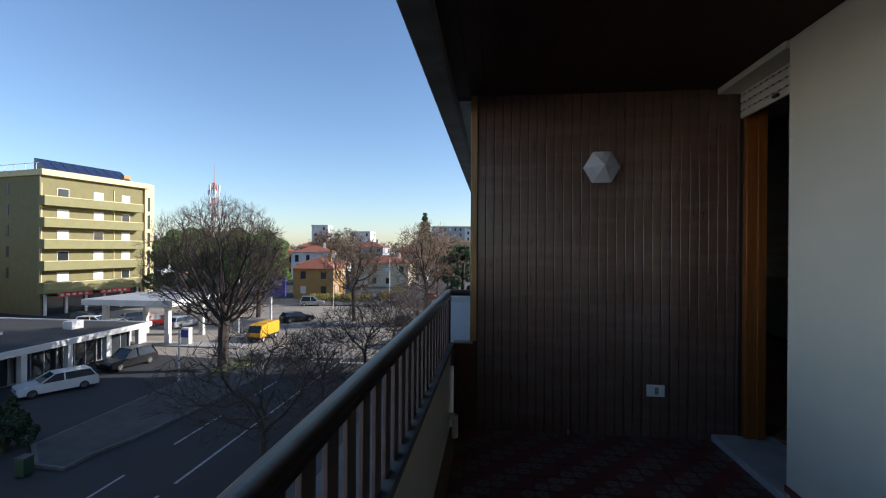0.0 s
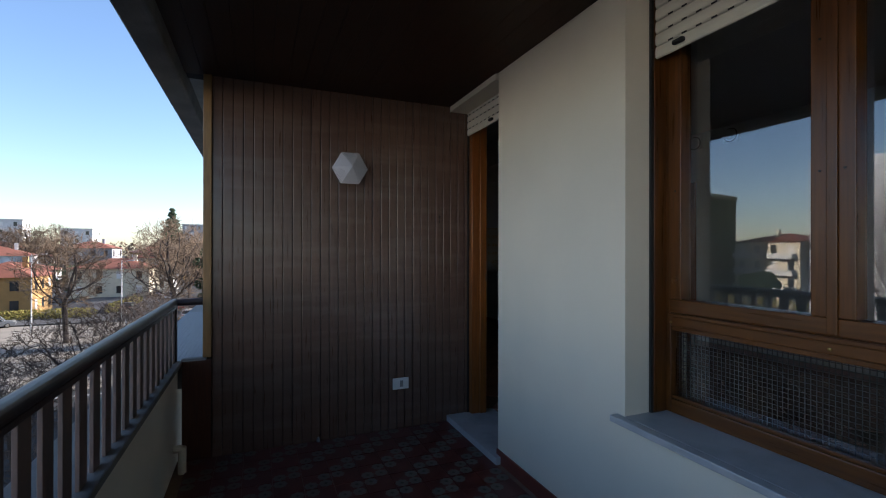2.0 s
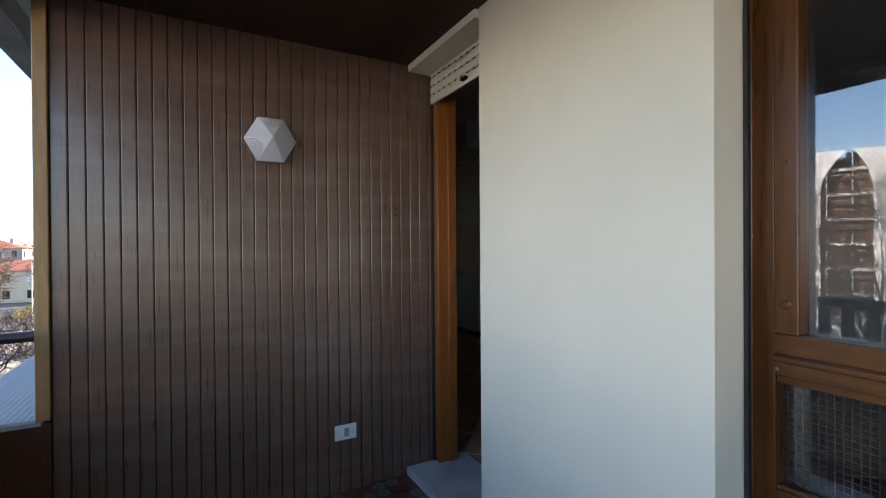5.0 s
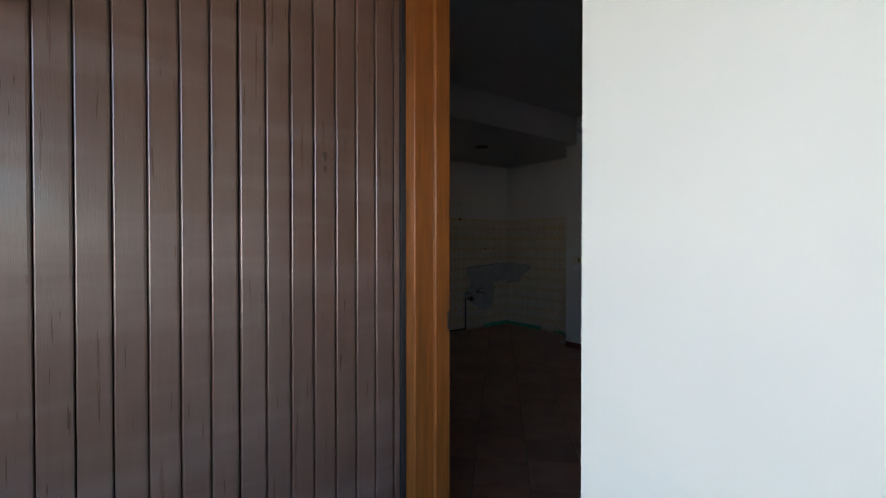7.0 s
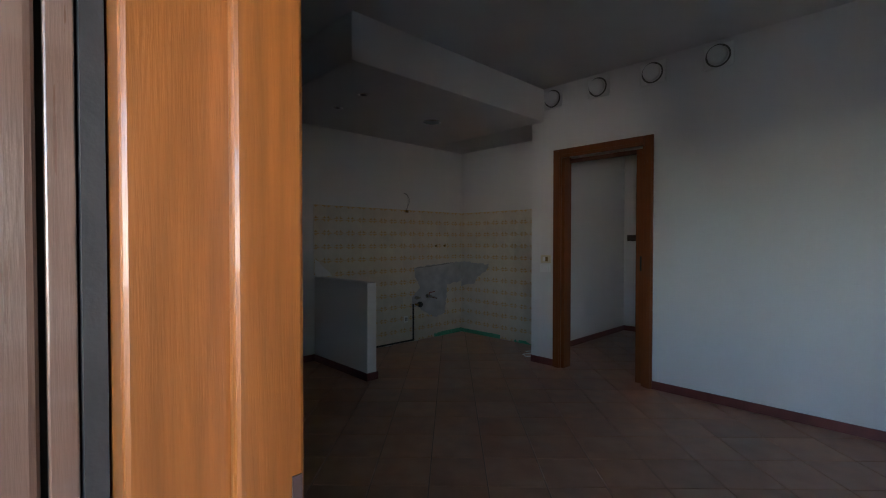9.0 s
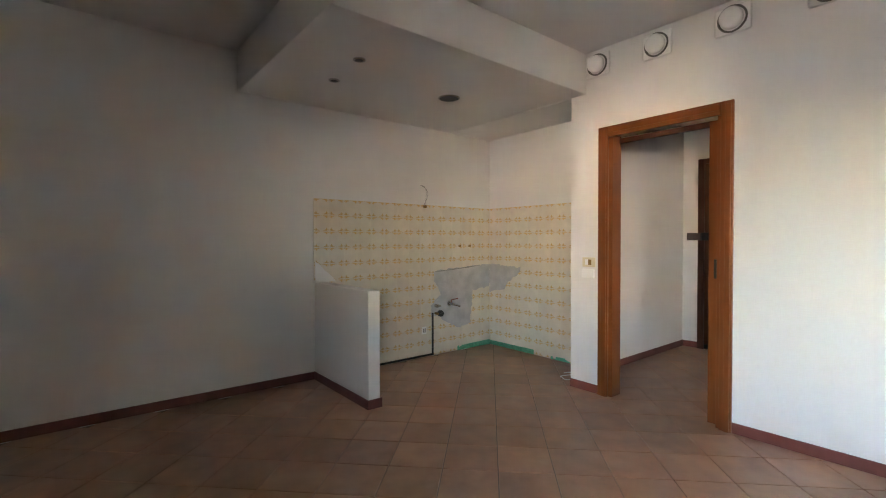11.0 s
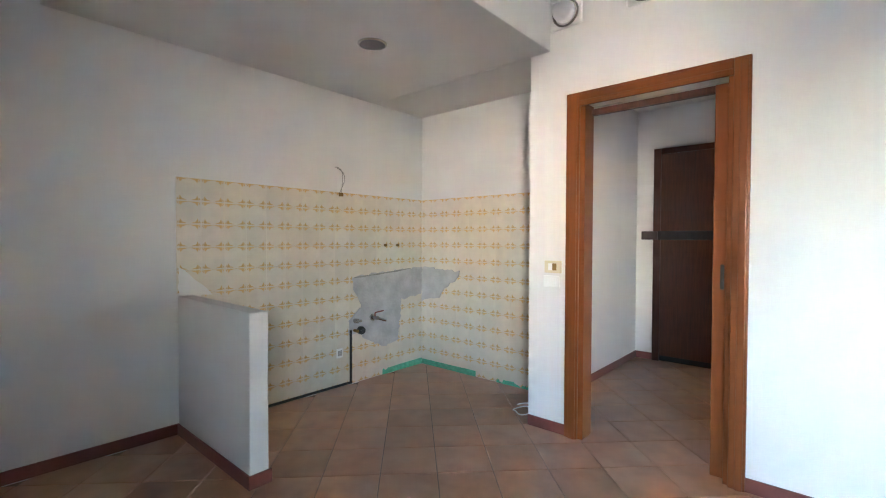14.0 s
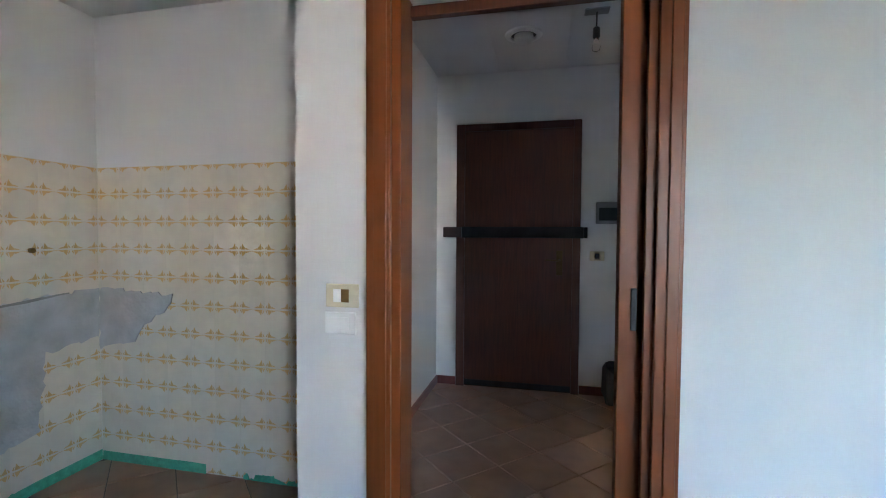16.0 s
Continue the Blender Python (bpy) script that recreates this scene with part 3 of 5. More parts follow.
shell("threshold", box(XF - 0.045, 0.713, -0.044, XI, YP + 0.014, 0.004, 0.005), marble, "worn grey marble threshold slab", "threshold")
shell("wall_reveal", box(XF + 0.001, YD - 0.02, 0.005, XI, YD + 0.0005, 2.354), plaster_int, "white painted reveal of the french door")


# ---- balcony things ----
def wall_lamp():
    c = Vector((0.503, YP, 1.822))
    l = thing("wall_lamp", c, "white hexagonal plastic wall lamp on brown boards", "wall lamp")
    r, depth = 0.122, 0.045
    ang = [radians(60 * k) for k in range(6)]
    bm = bmesh.new()
    back = [bm.verts.new((c.x + r * 0.96 * math.cos(a), c.y - 0.001, c.z + r * 0.96 * math.sin(a))) for a in ang]
    rim = [bm.verts.new((c.x + r * math.cos(a), c.y - depth, c.z + r * math.sin(a))) for a in ang]
    for i in range(6):
        bm.faces.new((back[i], back[(i + 1) % 6], rim[(i + 1) % 6], rim[i]))
    bm.faces.new(back)
    bmesh.ops.recalc_face_normals(bm, faces=bm.faces)
    body = part("base_rim", bm, lamp_white, l)
    apex = Vector((c.x, c.y - 0.125, c.z))
    ribs = bmesh.new()
    bm = bmesh.new()
    for i in range(6):
        p = Vector((c.x + r * math.cos(ang[i]), c.y - depth, c.z + r * math.sin(ang[i])))
        q = Vector((c.x + r * math.cos(ang[(i + 1) % 6]), c.y - depth, c.z + r * math.sin(ang[(i + 1) % 6])))
        bm.faces.new([bm.verts.new(v) for v in (p, q, apex)])
        if i % 2 == 1:
            nrm = (q - p).cross(apex - p).normalized()
            if nrm.y > 0:
                nrm = -nrm
            for k in range(1, 12):
                a = p.lerp(q, k / 12)
                b = a.lerp(apex, 0.52 - 0.3 * abs(k / 12 - 0.5))
                side = (q - p).normalized() * 0.0025
                vs = [ribs.verts.new(v) for v in (a - side, a + side, b + side * 0.3, b - side * 0.3, a + nrm * 0.005, b + nrm * 0.003)]
                for f in ((0, 4, 5, 3), (4, 1, 2, 5), (0, 1, 4), (3, 5, 2)):
                    ribs.faces.new([vs[j] for j in f])
    bmesh.ops.remove_doubles(bm, verts=bm.verts, dist=0.0005)
    bmesh.ops.recalc_face_normals(bm, faces=bm.faces)
    bmesh.ops.recalc_face_normals(ribs, faces=ribs.faces)
    shade = part("shade", bm, lamp_white, l, "faceted milky hexagonal shade")
    tagged(part("ribs", ribs, lamp_white, shade, "moulded ribs on alternate facets"), kind="stuff")


wall_lamp()


def socket(name, c, nrm, w, h, plate, inner, label, category, cells):
    """A flush plate with small modules; nrm is the axis it faces along: '-x', '-y'."""
    s = thing(name, c, label, category)

    def b(u0, v0, u1, v1, d0, d1, bev=0.0):
        if nrm == "-y":
            return box(c[0] + u0, c[1] - d1, c[2] + v0, c[0] + u1, c[1] - d0, c[2] + v1, bev)
        return box(c[0] - d1, c[1] + u0, c[2] + v0, c[0] - d0, c[1] + u1, c[2] + v1, bev)
    part("plate", b(-w / 2, -h / 2, w / 2, h / 2, 0.0005, 0.010, 0.003), plate, s)
    for u0, u1, m in cells:
        part("module", b(u0 * w, -h * 0.28, u1 * w, h * 0.28, 0.0102, 0.013, 0.001), m, s)
    return s


socket("wall_socket", (0.88, YP, 0.285), "-y", 0.12, 0.082, white_plastic, dark_plastic, "white rectangular outdoor socket on the boarded wall", "socket", [(-0.06, 0.14, concrete), (-0.36, -0.1, white_plastic), (0.18, 0.4, white_plastic)])


def railing():
    r = thing("railing", (-0.56, -2.2, 0.575), "dark brown metal balcony railing on the parapet, faded slats", "railing")
    bm = cyl((-0.555, YB + 0.1, 0.935), (-0.555, YP - 0.0, 0.935), 0.024, n=16)
    for f in bm.faces:
        f.smooth = True
    rail = part("handrail", bm, rail_mat, r, "round dark brown handrail, worn paint")
    part("handrail_return", cyl((-0.555, YP, 0.935), (-0.395, YP + 0.01, 0.935), 0.022, n=16, bm=lathe([(0.001, -0.024), (0.017, -0.017), (0.024, 0), (0.017, 0.017), (0.001, 0.024)], (-0.555, YP, 0.935), n=12)), rail_mat, r)
    part("under_rail", box(-0.568, YB + 0.1, 0.895, -0.542, YP - 0.01, 0.912, 0.002), rail_mat, r)
    me = mesh_of(box(-0.006, -0.031, 0, 0.006, 0.031, 0.37, 0.002), slat_mat)
    y, k = YP - 0.03, 0
    while y > YB + 0.15:
        piece("slat", me, r, (-0.555, y, 0.53))
        y -= 0.118
        k += 1
    # corner post towards the end wall
    part("corner_upright", box(-0.57, YP - 0.012, 0.5, -0.54, YP + 0.012, 0.92, 0.003), rail_mat, r)


railing()

# crumbs of grit and dry leaf along the foot of the boards
rg = random.Random(17)
bm = bmesh.new()
for _ in range(46):
    x, y = rg.uniform(-0.3, 1.2), YP - 0.016 - abs(rg.gauss(0, 0.06))
    a, w_ = rg.uniform(0, 6.28), rg.uniform(0.0015, 0.005)
    bmesh.ops.create_cone(bm, cap_ends=True, segments=5, radius1=w_, radius2=w_ * 0.4, depth=w_, matrix=Matrix.Translation((x, y, -0.0388 + w_ / 2)) @ Matrix.Rotation(a, 4, "Z") @ Matrix.Diagonal((1.0, 0.55, 1.0, 1)))
tagged(part("floor_grit", bm, mosaic), "pale crumbs of grit and dry leaf along the wall", "grit", kind="stuff")
stopper = thing("door_stop", (0.294, YP - 0.02, -0.039), "small pale rubber stub on the tiles beside the boards", "stub")
part("stub", lathe([(0.010, 0.0), (0.011, 0.012), (0.007, 0.03), (0.002, 0.034)], (0.294, YP - 0.024, -0.0385), n=10), mosaic, stopper)

# a short grey drain spout at the foot of the parapet
d = thing("drain_pipe", (-0.50, 1.25, 0.0), "short pale drain pipe elbow at the parapet foot", "pipe")
bm = cyl((-0.535, 1.32, 0.10), (-0.49, 1.32, 0.10), 0.022)
cyl((-0.49, 1.32, 0.11), (-0.49, 1.32, -0.043), 0.022, bm=bm)
part("elbow", bm, plaster_ext, d)


known = set(bpy.data.objects)
# ---- kitchen corner ----
def grey_patch(name, outline, plane, at, label):
    prof = [(u, v) for u, v in outline]
    bm = prism(prof, "y" if plane == "y" else "x", at - 0.009, at - 0.0005)
    return tagged(part(name, bm, cement), label, "cement patch", kind="structure")


rnd = random.Random(4)


def rough_line(points, step=0.03, amp=0.012):
    out = []
    for (a, b), (c, d) in zip(points, points[1:] + points[:1]):
        n = max(1, int(math.hypot(c - a, d - b) / step))
        for k in range(n):
            out.append((a + (c - a) * k / n + rnd.uniform(-amp, amp), b + (d - b) * k / n + rnd.uniform(-amp, amp)))
    return out


grey_patch("cement_patch", rough_line([(5.02, 0.93), (5.885, 0.985), (5.885, 0.70), (5.60, 0.68), (5.56, 0.30), (5.40, 0.26), (5.15, 0.36), (5.10, 0.44), (4.98, 0.42), (4.97, 0.56), (5.12, 0.66), (5.02, 0.82)]), "y", YK - 0.004, "rough bare cement where kitchen tiles were torn off")
grey_patch("cement_patch", rough_line([(5.535, 0.985), (5.05, 0.955), (5.06, 0.90), (5.26, 0.76), (5.30, 0.68), (5.535, 0.64)]), "x", XN - 0.004, "rough bare cement round the kitchen corner")
bm = prism(rough_line([(5.03, 0.925), (5.35, 0.945), (5.72, 0.975), (5.72, 0.966), (5.35, 0.934), (5.03, 0.915)], 0.05, 0.003), "y", YK - 0.0145, YK - 0.0135)
shell("torn_edge", bm, concrete, "dark torn edge of the old worktop line", "patch")
bm = prism(rough_line([(3.648, 0.886), (3.86, 0.886), (3.82, 0.93), (3.74, 0.985), (3.68, 1.05), (3.648, 1.07)], 0.03, 0.006), "y", YK - 0.012, YK - 0.0005)
shell("plaster_patch", bm, plaster_int, "white plaster patch above the low wall", "patch")


def sink_taps():
    t = thing("water_tap", (5.22, YK, 0.56), "old chrome tap sticking out of the bare cement", "tap")
    y = YK - 0.01
    bm = cyl((5.22, y, 0.555), (5.22, y - 0.10, 0.555), 0.017)
    cyl((5.22, y - 0.02, 0.555), (5.22, y - 0.035, 0.555), 0.03, bm=bm)
    part("body", bm, chrome, t)
    part("spout", cyl((5.22, y - 0.085, 0.555), (5.29, y - 0.13, 0.53), 0.011), chrome, t)
    bm = cyl((5.22, y - 0.06, 0.57), (5.22, y - 0.06, 0.60), 0.006)
    cyl((5.22, y - 0.06, 0.60), (5.305, y - 0.075, 0.61), 0.006, bm=bm)
    part("lever", bm, mat("dull_red_lever", (0.22, 0.05, 0.035), 0.4, 0.1, 20, bump=0), t, "dull red tap lever")
    v = thing("stop_valve", (5.04, YK, 0.53), "small chrome stop valve on the tiled wall", "valve")
    bm = cyl((5.04, y, 0.545), (5.04, y - 0.045, 0.545), 0.02)
    box(5.0, y - 0.05, 0.535, 5.08, y - 0.04, 0.555, 0.003, bm=bm)
    part("body", bm, chrome, v)
    w = thing("drain_outlet", (5.085, YK, 0.455), "black rubber ring of an open drain outlet", "drain")
    part("ring", lathe([(0.02, 0), (0.034, 0), (0.036, 0.03), (0.03, 0.045), (0.018, 0.045), (0.018, 0.005), (0.02, 0)], (5.095, y, 0.455), (0, -1, 0), 18), dark_plastic, w)
    part("brass_stub", cyl((5.035, y, 0.46), (5.035, y - 0.05, 0.46), 0.014), brass, w, "brass pipe stub")
    g = thing("gas_pipe", (4.99, YK, 0.0), "thin dark pipe running down the wall and along the floor", "pipe")
    part("upright", cyl((4.99, y - 0.012, 0.02), (4.99, y - 0.012, 0.47), 0.011), iron, g)
    part("floor_run", cyl((3.76, y - 0.012, 0.018), (4.99, y - 0.012, 0.018), 0.011), iron, g)
    part("elbow", lathe([(0.001, -0.014), (0.01, -0.01), (0.014, 0), (0.01, 0.01), (0.001, 0.014)], (4.99, y - 0.012, 0.018), n=10), iron, g)
    for x in (5.39, 5.545):
        s = thing("pipe_stub", (x, YK, 1.2), "capped metal pipe stub in the tiled wall", "pipe stub", "pipe stubs")
        part("cap", lathe([(0.006, 0), (0.013, 0.002), (0.013, 0.020), (0.008, 0.026)], (x, YK - 0.006, 1.2), (0, -1, 0), 12), brass, s)
    socket("gas_socket", (4.88, YK - 0.006, 0.29), "-y", 0.06, 0.08, white_plastic, dark_plastic, "small white socket low on the tiled wall", "socket", [(-0.3, -0.05, concrete), (0.05, 0.3, concrete)])
    # bare wires above the tiles
    wr = thing("bare_wires", (4.87, YK, 1.70), "loose bare electric wires hanging from the wall", "wire")
    for k, (a, b, c) in enumerate((((4.90, 1.64), (4.885, 1.86), (4.84, 1.855)), ((4.885, 1.645), (4.93, 1.80), (4.86, 1.85)))):
        bm = bmesh.new()
        last = None
        for j in range(13):
            t_ = j / 12
            p = Vector(((1 - t_) ** 2 * a[0] + 2 * t_ * (1 - t_) * b[0] + t_ * t_ * c[0], YK - 0.006 - 0.05 * math.sin(math.pi * t_), (1 - t_) ** 2 * a[1] + 2 * t_ * (1 - t_) * b[1] + t_ * t_ * c[1]))
            if last:
                cyl(last, p, 0.003, n=6, bm=bm)
            last = p
        part("wire", bm, concrete, wr)
    part("wire_clamp", box(4.875, YK - 0.03, 1.615, 4.91, YK - 0.006, 1.645, 0.004), brass, wr)


sink_taps()
for name, a in (("green_strip", box(5.36, YK - 0.013, 0.0, XN - 0.012, YK - 0.0095, 0.055)), ("green_strip", box(XN - 0.013, 4.85, 0.0, XN - 0.0095, YK - 0.014, 0.05)), ("green_strip", box(XN - 0.013, 4.30, 0.0, XN - 0.0095, 4.62, 0.035))):
    bmesh.ops.subdivide_edges(a, edges=[e for e in a.edges if abs(e.verts[0].co.z - e.verts[1].co.z) < 0.001], cuts=26)
    for v in a.verts:
        if v.co.z > 0.02:
            v.co.z = max(0.003, v.co.z + rnd.uniform(-0.045, 0.004))
    tagged(part(name, a, green_paint), "ragged strip of green sealing coat at the wall foot", "sealant strip", kind="structure")

c = thing("cable_loop", (5.42, 4.05, 0.0), "loose white cable lying in a loop on the floor", "cable")
bm = bmesh.new()
last = None
for j in range(30):
    a = 2.4 * math.pi * j / 29
    p = Vector((5.44 + 0.09 * math.cos(a) + 0.02 * math.sin(3 * a), 4.07 + 0.075 * math.sin(a), 0.006 + 0.03 * (j / 29)))
    if last:
        cyl(last, p, 0.004, n=6, bm=bm)
    last = p
part("cable", bm, white_plastic, c)

socket("light_switch", (XD, 3.767, 1.08), "-x", 0.12, 0.08, cream_plastic, white_plastic, "cream light switch plate on the white pier", "light switch", [(-0.22, 0.02, brass), (0.02, 0.26, white_plastic)])
socket("blank_socket", (XD, 3.775, 0.985), "-x", 0.115, 0.075, white_plastic, white_plastic, "white three-module socket plate below the switch", "socket", [(-0.28, 0.28, white_plastic)])


def wall_vent(y, z):
    v = thing("wall_vent", (XD, y, z), "round off-white air vent on a square plate near the ceiling", "air vent", "row of wall vents")
    s = 0.105
    part("plate", box(XD - 0.014, y - s, z - 0.09, XD - 0.001, y + s, z + 0.09, 0.012), white_plastic, v)
    # solid ring in a dark colour stands for the shade in the gap
    part("throat", lathe([(0.086, 0), (0.086, 0.012), (0.078, 0.012), (0.074, 0.002), (0.086, 0)], (XD - 0.014, y, z), (-1, 0, 0), 28), stone, v, "dark grey ring painted as the shaded gap round the disc")
    part("disc", lathe([(0.064, 0.0), (0.068, 0.016), (0.067, 0.040), (0.058, 0.050), (0.018, 0.054)], (XD - 0.016, y, z), (-1, 0, 0), 28), white_plastic, v, "pale domed disc", smooth=True)


for y in (3.69, 3.21, 2.72, 2.23):
    wall_vent(y, 2.685)


def spot(x, y):
    s = thing("ceiling_spot", (x, y, 2.477), "small dark recessed ceiling spot, unlit", "spotlight", "ceiling spots")
    part("ring", lathe([(0.025, 0.001), (0.042, 0.001), (0.042, 0.006), (0.028, 0.009), (0.025, 0.001)], (x, y, 2.4765), (0, 0, -1), 20), chrome, s)
    part("bulb", lathe([(0.005, 0.012), (0.018, 0.010), (0.026, 0.004), (0.026, 0.001)], (x, y, 2.4765), (0, 0, -1), 16), dark_plastic, s)


spot(3.455, 4.34)
spot(3.495, 4.805)
s = thing("extractor_hole", (4.445, 4.585, 2.477), "round steel-lined extractor opening in the soffit", "vent")
part("rim", lathe([(0.078, 0.001), (0.092, 0.001), (0.092, 0.005), (0.080, 0.009), (0.078, 0.001)], (4.445, 4.585, 2.4765), (0, 0, -1), 28), chrome, s)
part("duct", lathe([(0.002, 0.003), (0.078, 0.003), (0.078, 0.006), (0.002, 0.004)], (4.445, 4.585, 2.4765), (0, 0, -1), 28), dark_plastic, s, "dark duct")

# ---- hall things ----
v = thing("ceiling_vent", (6.934, 3.249, 2.62), "round white air vent in the hall ceiling", "air vent")
part("ring", lathe([(0.10, 0.0005), (0.125, 0.001), (0.12, 0.012), (0.085, 0.018), (0.085, 0.002), (0.10, 0.0005)], (6.934, 3.249, 2.62), (0, 0, -1), 28), white_plastic, v)
part("throat", lathe([(0.002, 0.001), (0.085, 0.001), (0.085, 0.003), (0.002, 0.003)], (6.934, 3.249, 2.62), (0, 0, -1), 28), dark_plastic, v, "dark gap round the disc")
part("disc", lathe([(0.062, 0.01), (0.066, 0.03), (0.06, 0.045), (0.02, 0.05)], (6.934, 3.249, 2.62), (0, 0, -1), 28), white_plastic, v, smooth=True)
b = thing("pendant_bulb", (6.7, 2.81, 2.62), "bare light bulb on a short cable, unlit", "light bulb")
part("cable", cyl((6.7, 2.81, 2.62), (6.7, 2.812, 2.52), 0.005, n=8), iron, b)
part("holder", lathe([(0.008, 0), (0.02, 0.01), (0.021, 0.06), (0.016, 0.07)], (6.7, 2.812, 2.525), (0, 0, -1), 14), dark_plastic, b)
part("bulb", lathe([(0.014, 0), (0.016, 0.02), (0.026, 0.05), (0.022, 0.07), (0.006, 0.08)], (6.7, 2.812, 2.456), (0, 0, -1), 14), glass_mat("bulb_glass"), b, "clear glass bulb", smooth=True)
part("rose", box(6.66, 2.74, 2.61, 6.74, 2.88, 2.6195, 0.004), concrete, b, "torn plaster round the cable hole")
i = thing("intercom_box", (XH, 2.6, 1.46), "grey wall-mounted fuse box with a dark window", "fuse box")
part("body", box(XH - 0.05, 2.50, 1.375, XH - 0.001, 2.705, 1.545, 0.008), concrete, i)
part("window", box(XH - 0.054, 2.52, 1.40, XH - 0.0505, 2.685, 1.50, 0.002), dark_plastic, i)
socket("hall_switch", (XH, 2.69, 1.12), "-x", 0.11, 0.075, cream_plastic, dark_plastic, "cream light switch beside the entrance door", "light switch", [(-0.15, 0.15, dark_plastic)])
bag = thing("black_bag", (7.45, 2.5, 0), "black soft bag standing on the hall floor", "bag")
bm = box(7.33, 2.40, 0.0, 7.59, 2.64, 0.30, 0.05)
for v_ in bm.verts:
    v_.co += Vector((rnd.uniform(-0.01, 0.01), rnd.uniform(-0.012, 0.012), rnd.uniform(0, 0.01)))
part("body", bm, dark_plastic, bag)
part("strap", box(7.42, 2.50, 0.295, 7.46, 2.54, 0.335, 0.008), dark_plastic, bag)
n = thing("nail", (7.05, YH, 1.05), "small nail head in the white hall wall", "nail")
part("head", lathe([(0.003, 0), (0.008, 0.001), (0.008, 0.004)], (7.05, YH, 1.05), (0, -1, 0), 10), white_plastic, n)

indoors += [ob for ob in bpy.data.objects if ob not in known and not ob.parent]


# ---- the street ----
shell("ground", box(-900, -900, G - 0.5, 900, 900, G), asphalt, "worn asphalt of the street and forecourts, toned near-black for shade", "ground")
bm = box(-9.3, -60, G, -0.9, 160, G + 0.14, 0.03)
# pale slab laid where the sun reaches past the block's shadow
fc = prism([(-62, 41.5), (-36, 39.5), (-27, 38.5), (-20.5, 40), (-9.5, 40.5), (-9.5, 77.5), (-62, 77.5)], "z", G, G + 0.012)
shell("forecourt", fc, forecourt_mat, "pale ground of station and junction, sunlight put into its colour", "road")
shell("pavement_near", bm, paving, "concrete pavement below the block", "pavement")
edge = [(-21.9, 17.5), (-24.35, 19.4), (-24.5, 30.0), (-24.9, 36.5), (-23.4, 41.0), (-21.2, 38.5), (-19.2, 33.0), (-19.2, 25.3), (-19.7, 21.0), (-20.3, 18.9), (-20.3, 17.4)]
mid_x, mid_y = -21.9, 28.5
shell("kerb_island", prism(edge, "z", G, G + 0.15), concrete_kerb, "worn kerb round the traffic island, toned down for shade", "kerb")
bm = prism([(mid_x + (x - mid_x) * 0.93, mid_y + (y - mid_y) * 0.985) for x, y in edge], "z", G + 0.10, G + 0.156)
shell("pavement_island", bm, island_mat, "paved traffic island between road and forecourt", "pavement")
bm = prism([(-22.4, 32.0), (-24.3, 34.4), (-23.4, 39.6), (-21.4, 37.0)], "z", G + 0.14, G + 0.3)
shell("lawn_bed", bm, lawn, "rough winter grass round the big tree", "lawn")
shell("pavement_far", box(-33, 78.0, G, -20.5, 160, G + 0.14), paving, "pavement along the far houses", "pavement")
bm = box(-45, 42.5, G, -26.5, 44.5, G + 0.16, 0.03)
shell("pump_island", bm, kerb_mat, "pale kerbed pump island under the canopy", "kerb")


def road_line(name, segs, label):
    for x0, y0, x1, y1 in segs:
        tagged(part(name, box(x0, y0, G + 0.004, x1, y1, G + 0.010), road_paint), label, "road marking", "road markings", "structure")


road_line("lane_line", [(-17.25, 13.2 + 7.5 * k, -17.12, 17.4 + 7.5 * k) for k in range(-2, 9)], "worn white dashed lane line")
road_line("edge_line", [(-14.42, -20, -14.28, 16), (-14.42, 17, -14.28, 60)], "worn white road edge line")
road_line("stop_line", [(-16.8, 38.5, -9.6, 38.9)], "white stop line across the road")


